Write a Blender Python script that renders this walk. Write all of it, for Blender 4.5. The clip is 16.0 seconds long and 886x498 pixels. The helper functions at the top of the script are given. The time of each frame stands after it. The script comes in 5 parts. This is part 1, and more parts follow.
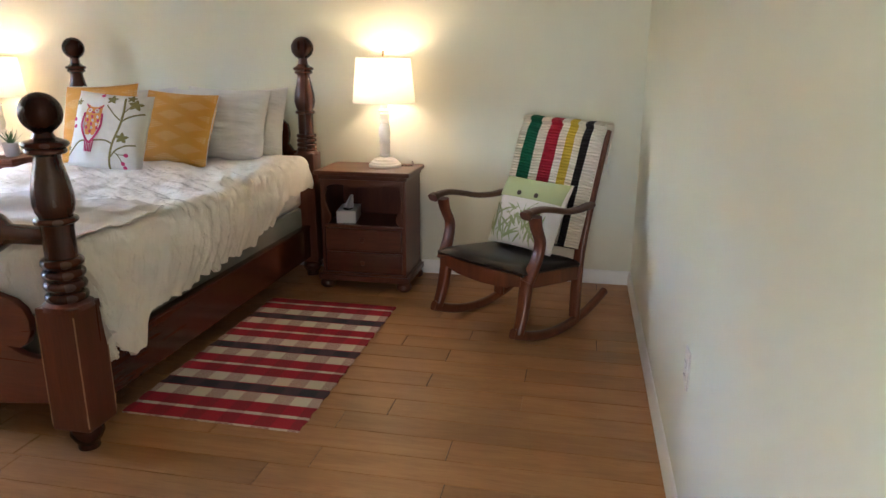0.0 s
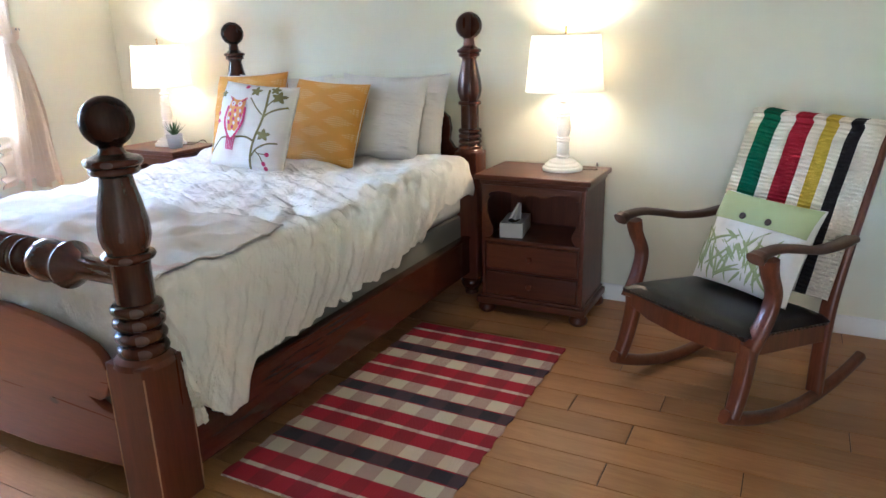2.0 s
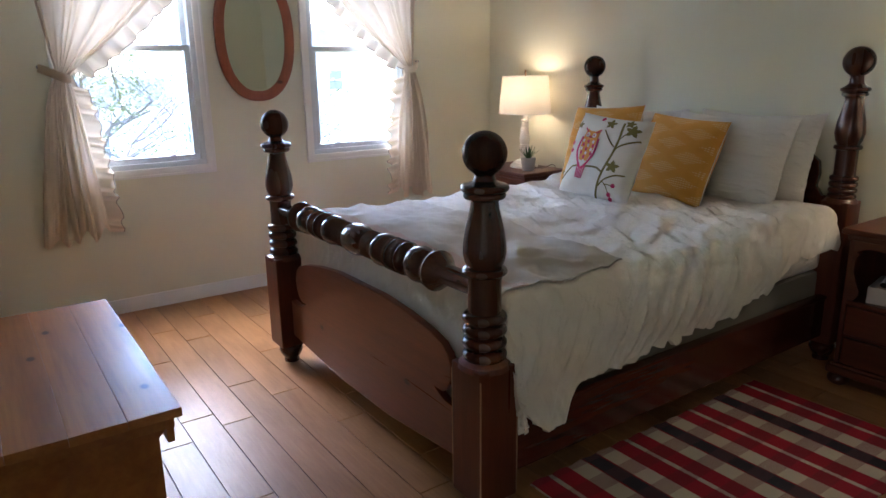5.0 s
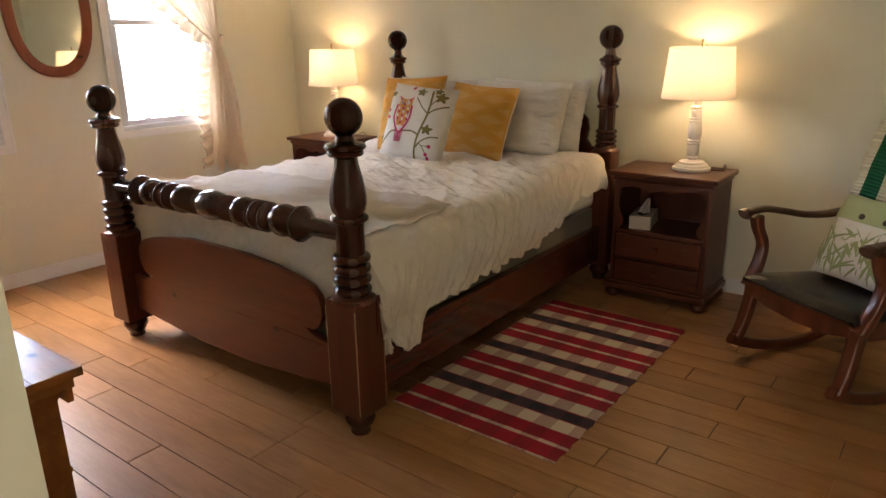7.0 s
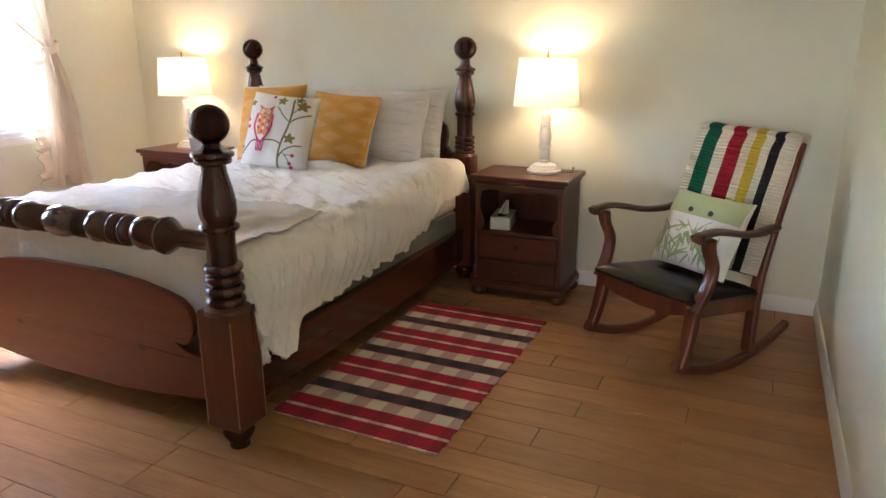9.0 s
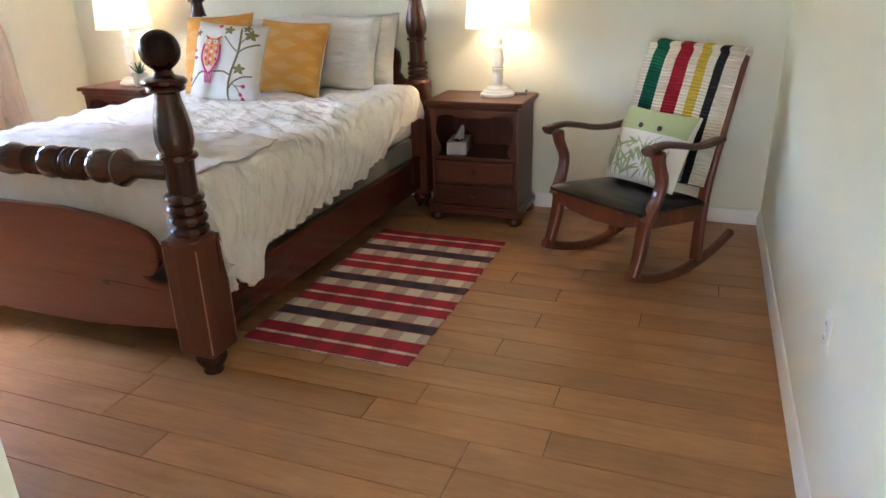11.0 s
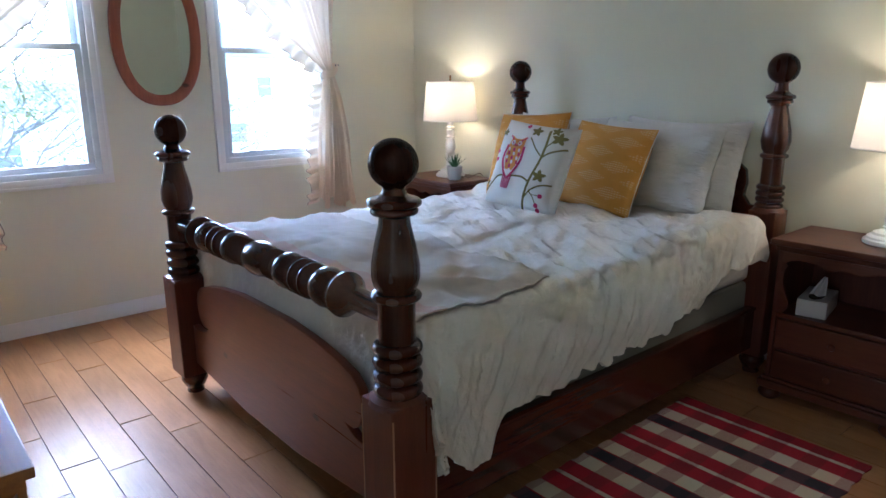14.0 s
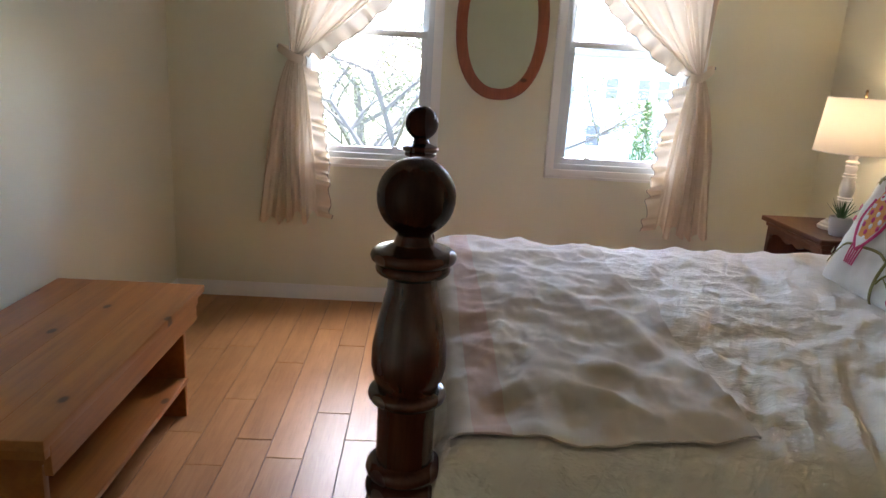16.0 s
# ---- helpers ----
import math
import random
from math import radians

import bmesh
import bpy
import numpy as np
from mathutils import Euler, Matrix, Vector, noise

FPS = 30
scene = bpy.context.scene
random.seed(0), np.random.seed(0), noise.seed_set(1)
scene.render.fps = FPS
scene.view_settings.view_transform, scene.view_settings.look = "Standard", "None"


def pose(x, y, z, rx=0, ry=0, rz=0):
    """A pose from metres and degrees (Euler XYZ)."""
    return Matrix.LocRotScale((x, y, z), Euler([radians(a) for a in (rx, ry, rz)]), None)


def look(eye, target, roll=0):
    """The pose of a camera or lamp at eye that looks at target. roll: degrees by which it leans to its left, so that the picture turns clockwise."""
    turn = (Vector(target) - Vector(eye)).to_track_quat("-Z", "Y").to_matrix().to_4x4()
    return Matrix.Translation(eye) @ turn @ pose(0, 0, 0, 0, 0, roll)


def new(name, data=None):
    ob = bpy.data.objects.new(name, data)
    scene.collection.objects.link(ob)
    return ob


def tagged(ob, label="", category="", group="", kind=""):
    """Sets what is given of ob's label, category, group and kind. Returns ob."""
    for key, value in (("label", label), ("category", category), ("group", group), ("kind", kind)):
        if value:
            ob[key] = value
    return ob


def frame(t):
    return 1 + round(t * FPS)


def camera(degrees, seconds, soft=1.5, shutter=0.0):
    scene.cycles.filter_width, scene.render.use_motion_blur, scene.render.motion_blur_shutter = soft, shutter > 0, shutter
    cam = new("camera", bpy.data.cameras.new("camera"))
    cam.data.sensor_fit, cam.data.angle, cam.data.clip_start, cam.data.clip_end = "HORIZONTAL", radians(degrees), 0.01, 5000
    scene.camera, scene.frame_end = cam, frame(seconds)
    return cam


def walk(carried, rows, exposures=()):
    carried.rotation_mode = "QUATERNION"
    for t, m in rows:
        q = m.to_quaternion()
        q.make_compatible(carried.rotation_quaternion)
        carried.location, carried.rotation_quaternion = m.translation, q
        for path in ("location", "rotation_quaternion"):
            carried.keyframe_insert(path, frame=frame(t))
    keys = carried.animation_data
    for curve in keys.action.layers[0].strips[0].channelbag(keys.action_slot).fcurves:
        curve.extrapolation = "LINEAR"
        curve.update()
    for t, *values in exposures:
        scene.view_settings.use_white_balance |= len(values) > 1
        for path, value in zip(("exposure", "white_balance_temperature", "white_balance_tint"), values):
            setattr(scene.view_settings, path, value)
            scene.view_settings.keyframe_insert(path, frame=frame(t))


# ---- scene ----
cam = camera(66.0, 16.0)
PATH = [
    (0, (-0.338, -4.187, 1.33), (-0.72, -2.296, 0.803), 0.2),
    (0.5, (-0.372, -4.028, 1.338), (-0.726, -2.174, 0.677), -1.0),
    (1, (-0.425, -3.848, 1.34), (-0.872, -2.007, 0.699), -0.4),
    (1.5, (-0.436, -3.593, 1.337), (-0.962, -1.771, 0.702), -3.2),
    (2, (-0.503, -3.437, 1.347), (-1.382, -1.739, 0.761), -1.4),
    (2.5, (-0.464, -3.324, 1.374), (-1.712, -1.866, 0.813), -0.3),
    (3, (-0.501, -3.355, 1.384), (-1.931, -2.058, 0.86), 0.6),
    (3.5, (-0.507, -3.4, 1.387), (-2.093, -2.305, 0.851), 0.7),
    (5.8, (-0.499, -3.678, 1.403), (-2.043, -2.495, 0.939), -2.9),
    (6, (-0.522, -3.743, 1.392), (-1.938, -2.421, 0.896), -1.5),
    (6.5, (-0.465, -3.83, 1.41), (-1.773, -2.407, 0.895), -1.5),
    (7, (-0.379, -3.928, 1.412), (-1.532, -2.403, 0.826), -0.9),
    (7.5, (-0.379, -3.977, 1.406), (-1.262, -2.264, 0.871), -0.7),
    (8, (-0.374, -4.008, 1.391), (-1.174, -2.253, 0.864), -0.4),
    (8.5, (-0.387, -4.016, 1.399), (-1.212, -2.282, 0.84), -0.5),
    (9, (-0.385, -4.014, 1.401), (-1.192, -2.272, 0.842), -0.2),
    (9.5, (-0.369, -4.043, 1.395), (-1.021, -2.238, 0.832), -0.8),
    (10, (-0.368, -4.062, 1.367), (-0.964, -2.289, 0.66), -2.0),
    (10.2, (-0.377, -4.094, 1.352), (-0.963, -2.345, 0.58), -1.2),
    (12.3, (-0.36, -4.087, 1.382), (-1.14, -2.336, 0.814), -3.3),
    (12.5, (-0.363, -4.023, 1.379), (-1.075, -2.235, 0.835), -4.5),
    (13, (-0.469, -3.831, 1.352), (-1.381, -2.128, 0.834), -2.3),
    (13.2, (-0.441, -3.685, 1.386), (-1.53, -2.091, 0.863), -0.4),
    (13.5, (-0.487, -3.527, 1.378), (-1.746, -2.055, 0.882), -0.1),
    (14, (-0.638, -3.313, 1.379), (-2.115, -2.054, 0.893), -0.3),
    (14.2, (-0.669, -3.272, 1.393), (-2.259, -2.164, 0.9), -1.1),
    (14.5, (-0.732, -3.111, 1.366), (-2.487, -2.283, 0.882), 0.0),
    (15, (-0.797, -2.823, 1.37), (-2.624, -2.205, 0.833), 0.5),
    (15.5, (-0.927, -2.580, 1.362), (-2.804, -2.184, 0.794), 0.3),
    (15.8, (-0.942, -2.412, 1.367), (-2.849, -2.176, 0.813), 0.5),
    (16, (-0.927, -2.303, 1.372), (-2.86, -2.227, 0.867), 3.4),
]
EXPOSURES = [
    (0, 5.72, 5900, 18), (0.5, 6.15, 6000, 20), (1.0, 6.3, 5700, 18), (1.5, 6.6, 5500, 16), (2.0, 6.13, 5100, 14), (2.5, 5.55, 4900, 14), (3.0, 5.03, 4800, 14), (3.5, 4.85, 4800, 14),
    (6.0, 4.65, 6600, 20), (6.5, 4.9, 7100, 21), (7.0, 5.1, 7500, 22), (7.5, 5.5, 7500, 23), (8.0, 5.58, 6900, 21), (8.5, 5.58, 6500, 20), (9.0, 5.73, 6100, 19), (10.0, 6.23, 5900, 19),
    (12.5, 5.7, 5000, 14), (13.0, 5.73, 4900, 14), (13.5, 5.4, 4900, 12), (14.0, 4.95, 4900, 14), (14.5, 4.55, 5050, 14), (15.0, 4.48, 5600, 15), (15.5, 4.65, 6100, 17), (16.0, 4.63, 6200, 17),
]
walk(cam, [(t, look(eye, target, roll)) for t, eye, target, roll in PATH], EXPOSURES)


# ---- light ----
world = bpy.data.worlds.new("world")
scene.world = world
world.use_nodes = True
sky = world.node_tree.nodes.new("ShaderNodeTexSky")
sky.sky_type, sky.sun_disc = "NISHITA", False
sky.sun_elevation, sky.sun_rotation = radians(58), radians(-90)
world.node_tree.links.new(sky.outputs[0], world.node_tree.nodes["Background"].inputs[0])
world.node_tree.nodes["Background"].inputs[1].default_value = 0.15
sun = new("sun", bpy.data.lights.new("sun", "SUN"))
sun.data.energy, sun.data.angle, sun.data.color = 1.3, radians(60), (1, 0.97, 0.93)
sun.matrix_world = look((-10, 1.2, 16), (0, 0, 0))
# Unseen fill lamp added at the passage's closed end, standing in for daylight.
hall = new("hall_fill", bpy.data.lights.new("hall_fill", "AREA"))
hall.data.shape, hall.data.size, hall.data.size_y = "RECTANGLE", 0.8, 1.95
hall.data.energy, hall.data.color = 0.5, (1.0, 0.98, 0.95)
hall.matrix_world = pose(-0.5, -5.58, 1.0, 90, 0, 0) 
scene.view_settings.exposure = 5.7
BULB_WATTS = 0.18
BULB_COLOUR = (1.0, 0.72, 0.42)

# ---- plan (metres) ----
XW, YS, XA, YA, H = -4.85, -3.72, -1.0, -5.6, 2.44
POST_F, POST_H = -2.308, -0.195
PX0, PX1 = -3.566, -2.006
WINDOWS = [(-3.05, -2.22), (-1.59, -0.74)]
WZ0, WZ1 = 0.812, 2.2


# ---- materials ----
class Mat:
    def __init__(self, name, colour, rough=0.5, metal=0.0, **extra):
        self.m = bpy.data.materials.new(name)
        self.m.use_nodes = True
        self.t = self.m.node_tree
        self.b = self.t.nodes["Principled BSDF"]
        self.set("Base Color", colour)
        self.set("Roughness", rough)
        self.set("Metallic", metal)
        for k, v in extra.items():
            self.set(k.replace("_", " "), v)

    def set(self, key, v):
        s = self.b.inputs[key]
        if isinstance(v, tuple) and len(v) == 3:
            v = (*v, 1)
        if isinstance(v, (int, float, tuple)):
            s.default_value = v
        else:
            self.t.links.new(v, s)

    def node(self, kind, **inputs):
        n = self.t.nodes.new(kind)
        for k, v in inputs.items():
            self.plug(n.inputs[k.replace("_", " ")], v)
        return n

    def plug(self, s, v):
        if isinstance(v, (int, float)):
            s.default_value = v
        elif isinstance(v, tuple):
            s.default_value = (*v, 1) if (len(v) == 3 and s.type == "RGBA") else v
        else:
            self.t.links.new(v, s)

    def coords(self, scale=(1, 1, 1), kind="Object", loc=(0, 0, 0)):
        c = self.t.nodes.new("ShaderNodeTexCoord")
        m = self.t.nodes.new("ShaderNodeMapping")
        self.t.links.new(c.outputs[kind], m.inputs[0])
        m.inputs["Scale"].default_value = scale
        self.plug(m.inputs["Location"], loc)
        return m.outputs[0]

    def noise(self, scale, coords, detail=3.0, rough=0.55, distort=0.0):
        n = self.node("ShaderNodeTexNoise", Vector=coords, Scale=scale, Detail=detail, Roughness=rough, Distortion=distort)
        return n.outputs[0]

    def ramp(self, fac, stops, constant=False):
        n = self.t.nodes.new("ShaderNodeValToRGB")
        n.color_ramp.interpolation = "CONSTANT" if constant else "LINEAR"
        e = n.color_ramp.elements
        while len(e) < len(stops):
            e.new(0.5)
        for el, (p, c) in zip(e, stops):
            el.position = p
            el.color = (*c, 1) if isinstance(c, tuple) else (c, c, c, 1)
        self.t.links.new(fac, n.inputs[0])
        return n.outputs[0]

    def math(self, op, a, b=0.0, c=0.0):
        n = self.t.nodes.new("ShaderNodeMath")
        n.operation = op
        for s, v in zip(n.inputs, (a, b, c)):
            self.plug(s, v)
        return n.outputs[0]

    def mix(self, fac, a, b, mode="MIX"):
        n = self.t.nodes.new("ShaderNodeMix")
        n.data_type, n.blend_type = "RGBA", mode
        self.plug(n.inputs[0], fac)
        self.plug(n.inputs[6], a)
        self.plug(n.inputs[7], b)
        return n.outputs[2]

    def split(self, v):
        n = self.t.nodes.new("ShaderNodeSeparateXYZ")
        self.t.links.new(v, n.inputs[0])
        return n.outputs

    def bump(self, height, strength=0.3, distance=0.002):
        n = self.node("ShaderNodeBump", Height=height, Strength=strength, Distance=distance)
        self.t.links.new(n.outputs[0], self.b.inputs["Normal"])


def wood(name, dark, light, axis=0, rough=0.32, grain=28.0, knots=False, coat=0.0, ring=0.0):
    m = Mat(name, light, rough)
    stretch = [1.0, 1.0, 1.0]
    stretch[axis] = 0.07
    info = m.t.nodes.new("ShaderNodeObjectInfo")
    off = m.node("ShaderNodeCombineXYZ", X=m.math("MULTIPLY", info.outputs["Random"], 37.0), Y=m.math("MULTIPLY", info.outputs["Random"], 11.0), Z=0.0).outputs[0]
    c = m.coords(tuple(stretch), loc=off)
    n1 = m.noise(grain, c, 5, 0.65, 0.6)
    n2 = m.noise(grain * 0.18, c, 3, 0.5, 1.2)
    n3 = m.noise(grain * 5, c, 2, 0.6)
    base = m.ramp(m.math("ADD", m.math("MULTIPLY", n1, 0.5), m.math("MULTIPLY", n2, 0.5)), [(0.32, dark), (0.66, light)])
    base = m.mix(m.math("MULTIPLY", m.ramp(n3, [(0.45, 0.0), (0.62, 1.0)]), 0.22), base, tuple(0.6 * x for x in dark))
    if knots:
        xyz = m.split(m.coords(loc=off))
        a, b = (xyz["xyz".index(q)] for q in knots)
        flat = m.node("ShaderNodeCombineXYZ", X=m.math("MULTIPLY", a, 0.6), Y=b, Z=0.0).outputs[0]
        v = m.t.nodes.new("ShaderNodeTexVoronoi")
        v.voronoi_dimensions = "2D"
        m.plug(v.inputs["Vector"], flat)
        m.plug(v.inputs["Scale"], 5.0)
        keep = m.math("GREATER_THAN", m.split(v.outputs["Color"])[0], 0.5)
        ragged = m.math("ADD", v.outputs["Distance"], m.math("MULTIPLY", m.math("SUBTRACT", n1, 0.5), 0.06))
        spot = m.math("MULTIPLY", m.ramp(ragged, [(0.035, 1.0), (0.075, 0.0)]), keep)
        halo = m.math("MULTIPLY", m.ramp(v.outputs["Distance"], [(0.05, 1.0), (0.22, 0.0)]), m.math("MULTIPLY", keep, 0.4))
        base = m.mix(halo, base, dark)
        base = m.mix(m.math("MULTIPLY", spot, 0.85), base, tuple(0.2 * x for x in dark))
    m.set("Base Color", base)
    m.set("Roughness", m.math("ADD", m.math("MULTIPLY", n2, 0.12), rough - 0.05))
    m.bump(n1, 0.12, 0.001)
    if coat:
        m.set("Coat Weight", coat)
        m.set("Coat Roughness", 0.12)
    return m.m


def cloth(name, colour, weave=900.0, rough=0.9, crease=0.3, tint=0.12):
    m = Mat(name, colour, rough)
    c = m.coords()
    n = m.noise(7.0, c, 4)
    w = m.noise(weave, c, 1)
    m.set("Base Color", m.mix(m.math("MULTIPLY", n, tint * 2), colour, tuple(x * 0.78 for x in colour)))
    m.set("Sheen Weight", 0.15)
    m.bump(m.math("ADD", m.math("MULTIPLY", w, 0.3), m.noise(26.0, c, 5, 0.6)), crease, 0.004)
    return m


def paint(name, colour, rough=0.55, bump=0.12):
    m = Mat(name, colour, rough)
    c = m.coords()
    m.set("Base Color", m.mix(m.noise(1.3, c, 4), colour, tuple(x * 0.94 for x in colour)))
    m.bump(m.noise(260.0, c, 3), bump, 0.0006)
    return m.m


WALL = paint("cream_wall_paint", (0.77, 0.775, 0.64), 0.42)
CEIL = paint("white_ceiling_paint", (0.86, 0.85, 0.82), 0.8)
TRIM = paint("white_trim_paint", (0.84, 0.85, 0.84), 0.35, 0.04)
VINYL = paint("white_vinyl", (0.66, 0.72, 0.77), 0.3, 0.03)
BED = wood("red_brown_bed_wood", (0.034, 0.009, 0.005), (0.088, 0.024, 0.012), 2, 0.26, 30, coat=0.2)
BED_PANEL = wood("red_brown_panel_wood", (0.125, 0.031, 0.014), (0.185, 0.050, 0.022), 0, 0.28, 40, knots="xz", coat=0.2)
BED_RAIL = wood("dark_rail_wood", (0.035, 0.009, 0.005), (0.11, 0.027, 0.012), 1, 0.22, 18, coat=0.3)
BED_SQUARE = wood("square_post_wood", (0.055, 0.013, 0.006), (0.16, 0.040, 0.017), 2, 0.28, 22, coat=0.2)
BED_TURN = wood("dark_turned_wood", (0.034, 0.010, 0.006), (0.088, 0.024, 0.012), 0, 0.22, 26, coat=0.35)
NIGHT = wood("red_brown_nightstand_wood", (0.055, 0.014, 0.006), (0.145, 0.041, 0.016), 0, 0.36, 20, coat=0.08)
NIGHT_V = wood("nightstand_side_wood", (0.06, 0.015, 0.007), (0.155, 0.040, 0.017), 2, 0.4, 20, coat=0.0)
ROCK = wood("mahogany_rocker_wood", (0.07, 0.019, 0.009), (0.19, 0.053, 0.022), 2, 0.3, 30, coat=0.3)
ROCK_ARM = wood("worn_arm_wood", (0.05, 0.022, 0.013), (0.13, 0.06, 0.035), 1, 0.35, 30, coat=0.2)
PINE = wood("golden_pine_wood", (0.30, 0.095, 0.018), (0.53, 0.215, 0.05), 0, 0.4, 9, knots="xy", coat=0.12)
MIRROR_WOOD = wood("orange_mirror_wood", (0.22, 0.06, 0.03), (0.34, 0.105, 0.05), 2, 0.35, 14, knots="yz")
LEATHER = Mat("black_leather", (0.02, 0.018, 0.016), 0.34, Specular_IOR_Level=0.4)
_c = LEATHER.coords()
LEATHER.set("Base Color", LEATHER.mix(LEATHER.ramp(LEATHER.noise(9.0, _c, 5), [(0.62, 0.0), (0.75, 1.0)]), (0.008, 0.006, 0.006), (0.10, 0.06, 0.035)))
LEATHER.bump(LEATHER.noise(180.0, _c, 3), 0.25, 0.001)
LEATHER = LEATHER.m
DUVET = cloth("white_seersucker_cotton", (0.84, 0.79, 0.71), 700, 0.9, 0.35)
_m = DUVET
_w = _m.noise(46.0, _m.coords((1.0, 0.42, 0.42)), 3, 0.55, 0.5)
_x, _y, _z = _m.split(_m.coords())
_q = _m.math("ADD", _y, _m.math("MULTIPLY", _m.math("SUBTRACT", _x, _z), 0.45))
_run = _m.math("MULTIPLY", _m.math("ADD", _x, _z), 0.12)
_fold = _m.noise(22.0, _m.node("ShaderNodeCombineXYZ", X=_q, Y=_run, Z=0.0).outputs[0], 2, 0.4, 0.3)
_pucker = _m.noise(75.0, _m.coords((1, 0.6, 1)), 3)
_m.bump(_m.math("ADD", _m.math("ADD", _m.math("MULTIPLY", _w, 0.6), _m.math("MULTIPLY", _fold, 1.5)), _m.math("MULTIPLY", _pucker, 0.25)), 0.7, 0.014)
DUVET = DUVET.m
LINEN = cloth("grey_white_linen", (0.73, 0.71, 0.67), 500, 0.95, 0.3)
_w = LINEN.noise(34.0, LINEN.coords((0.22, 1, 1.8)), 4, 0.6, 0.5)
LINEN.bump(_w, 0.85, 0.010)
LINEN = LINEN.m
BOXSPRING = cloth("grey_mattress_cloth", (0.21, 0.20, 0.165)).m
OFFWHITE = cloth("offwhite_embroidery_cotton", (0.74, 0.71, 0.65), 1200, 0.9, 0.12).m
GREEN_CLOTH = cloth("pale_green_cotton", (0.42, 0.47, 0.23), 1200, 0.9, 0.15).m
LACE = cloth("cream_curtain_cotton", (0.78, 0.68, 0.55), 900, 0.95, 0.2)
LACE.set("Transmission Weight", 0.0)
_tr = LACE.node("ShaderNodeBsdfTranslucent", Color=(0.84, 0.74, 0.6))
_mx = LACE.node("ShaderNodeMixShader", Fac=0.09)
LACE.t.links.new(LACE.b.outputs[0], _mx.inputs[1])
LACE.t.links.new(_tr.outputs[0], _mx.inputs[2])
LACE.t.links.new(_mx.outputs[0], LACE.t.nodes["Material Output"].inputs[0])
LACE = LACE.m
SHADE = Mat("white_lampshade_linen", (0.85, 0.82, 0.76), 0.9)
_tr = SHADE.node("ShaderNodeBsdfTranslucent", Color=(0.9, 0.84, 0.74))
_mx = SHADE.node("ShaderNodeMixShader", Fac=0.22)
SHADE.t.links.new(SHADE.b.outputs[0], _mx.inputs[1])
SHADE.t.links.new(_tr.outputs[0], _mx.inputs[2])
SHADE.t.links.new(_mx.outputs[0], SHADE.t.nodes["Material Output"].inputs[0])
SHADE.bump(SHADE.noise(160.0, SHADE.coords((1, 1, 6)), 2), 0.2, 0.001)
SHADE = SHADE.m
LAMP_WHITE = paint("distressed_white_paint", (0.82, 0.80, 0.77), 0.45, 0.1)
BRASS = Mat("aged_brass", (0.25, 0.17, 0.08), 0.35, 1.0).m
STEEL = Mat("grey_metal", (0.4, 0.4, 0.4), 0.35, 1.0).m
BLACK = Mat("black_void", (0.012, 0.010, 0.009), 0.8).m
MIRROR = Mat("mirror_silver", (0.86, 0.88, 0.86), 0.02, 1.0).m
PAPER = paint("white_card", (0.62, 0.60, 0.58), 0.7, 0.02)
PLASTIC = paint("white_plastic", (0.76, 0.75, 0.70), 0.4, 0.02)
POT = paint("pale_grey_ceramic", (0.52, 0.53, 0.53), 0.5, 0.05)
SOIL_AND_SHADE = paint("dark_soil_and_shade", (0.04, 0.03, 0.02), 0.95, 0.5)
LEAF = Mat("succulent_green", (0.035, 0.10, 0.035), 0.5).m
EM_OLIVE = cloth("olive_thread", (0.18, 0.15, 0.03), 1500, 0.8, 0.3).m
EM_PINK = cloth("magenta_thread", (0.55, 0.03, 0.13), 1500, 0.8, 0.3).m
EM_ORANGE = cloth("orange_thread", (0.72, 0.30, 0.06), 1500, 0.8, 0.3).m
EM_WHITE = cloth("white_thread", (0.78, 0.75, 0.7), 1500, 0.8, 0.3).m
EM_GREEN = cloth("printed_green", (0.33, 0.38, 0.18), 1500, 0.9, 0.1).m
BINDING = cloth("grey_beige_binding", (0.34, 0.30, 0.25), 900, 0.95, 0.2).m
WORN = paint("worn_bare_wood", (0.42, 0.26, 0.15), 0.6)
BUTTON = Mat("dark_wood_button", (0.05, 0.03, 0.02), 0.4).m

GLASS = bpy.data.materials.new("window_glass")
GLASS.use_nodes = True
_t = GLASS.node_tree
_t.nodes.remove(_t.nodes["Principled BSDF"])
_a, _b, _x, _f = (_t.nodes.new(k) for k in ("ShaderNodeBsdfTransparent", "ShaderNodeBsdfGlossy", "ShaderNodeMixShader", "ShaderNodeFresnel"))
_b.inputs["Roughness"].default_value = 0.02
_f.inputs["IOR"].default_value = 1.45
_t.links.new(_f.outputs[0], _x.inputs[0])
_t.links.new(_a.outputs[0], _x.inputs[1])
_t.links.new(_b.outputs[0], _x.inputs[2])
_t.links.new(_x.outputs[0], _t.nodes["Material Output"].inputs[0])


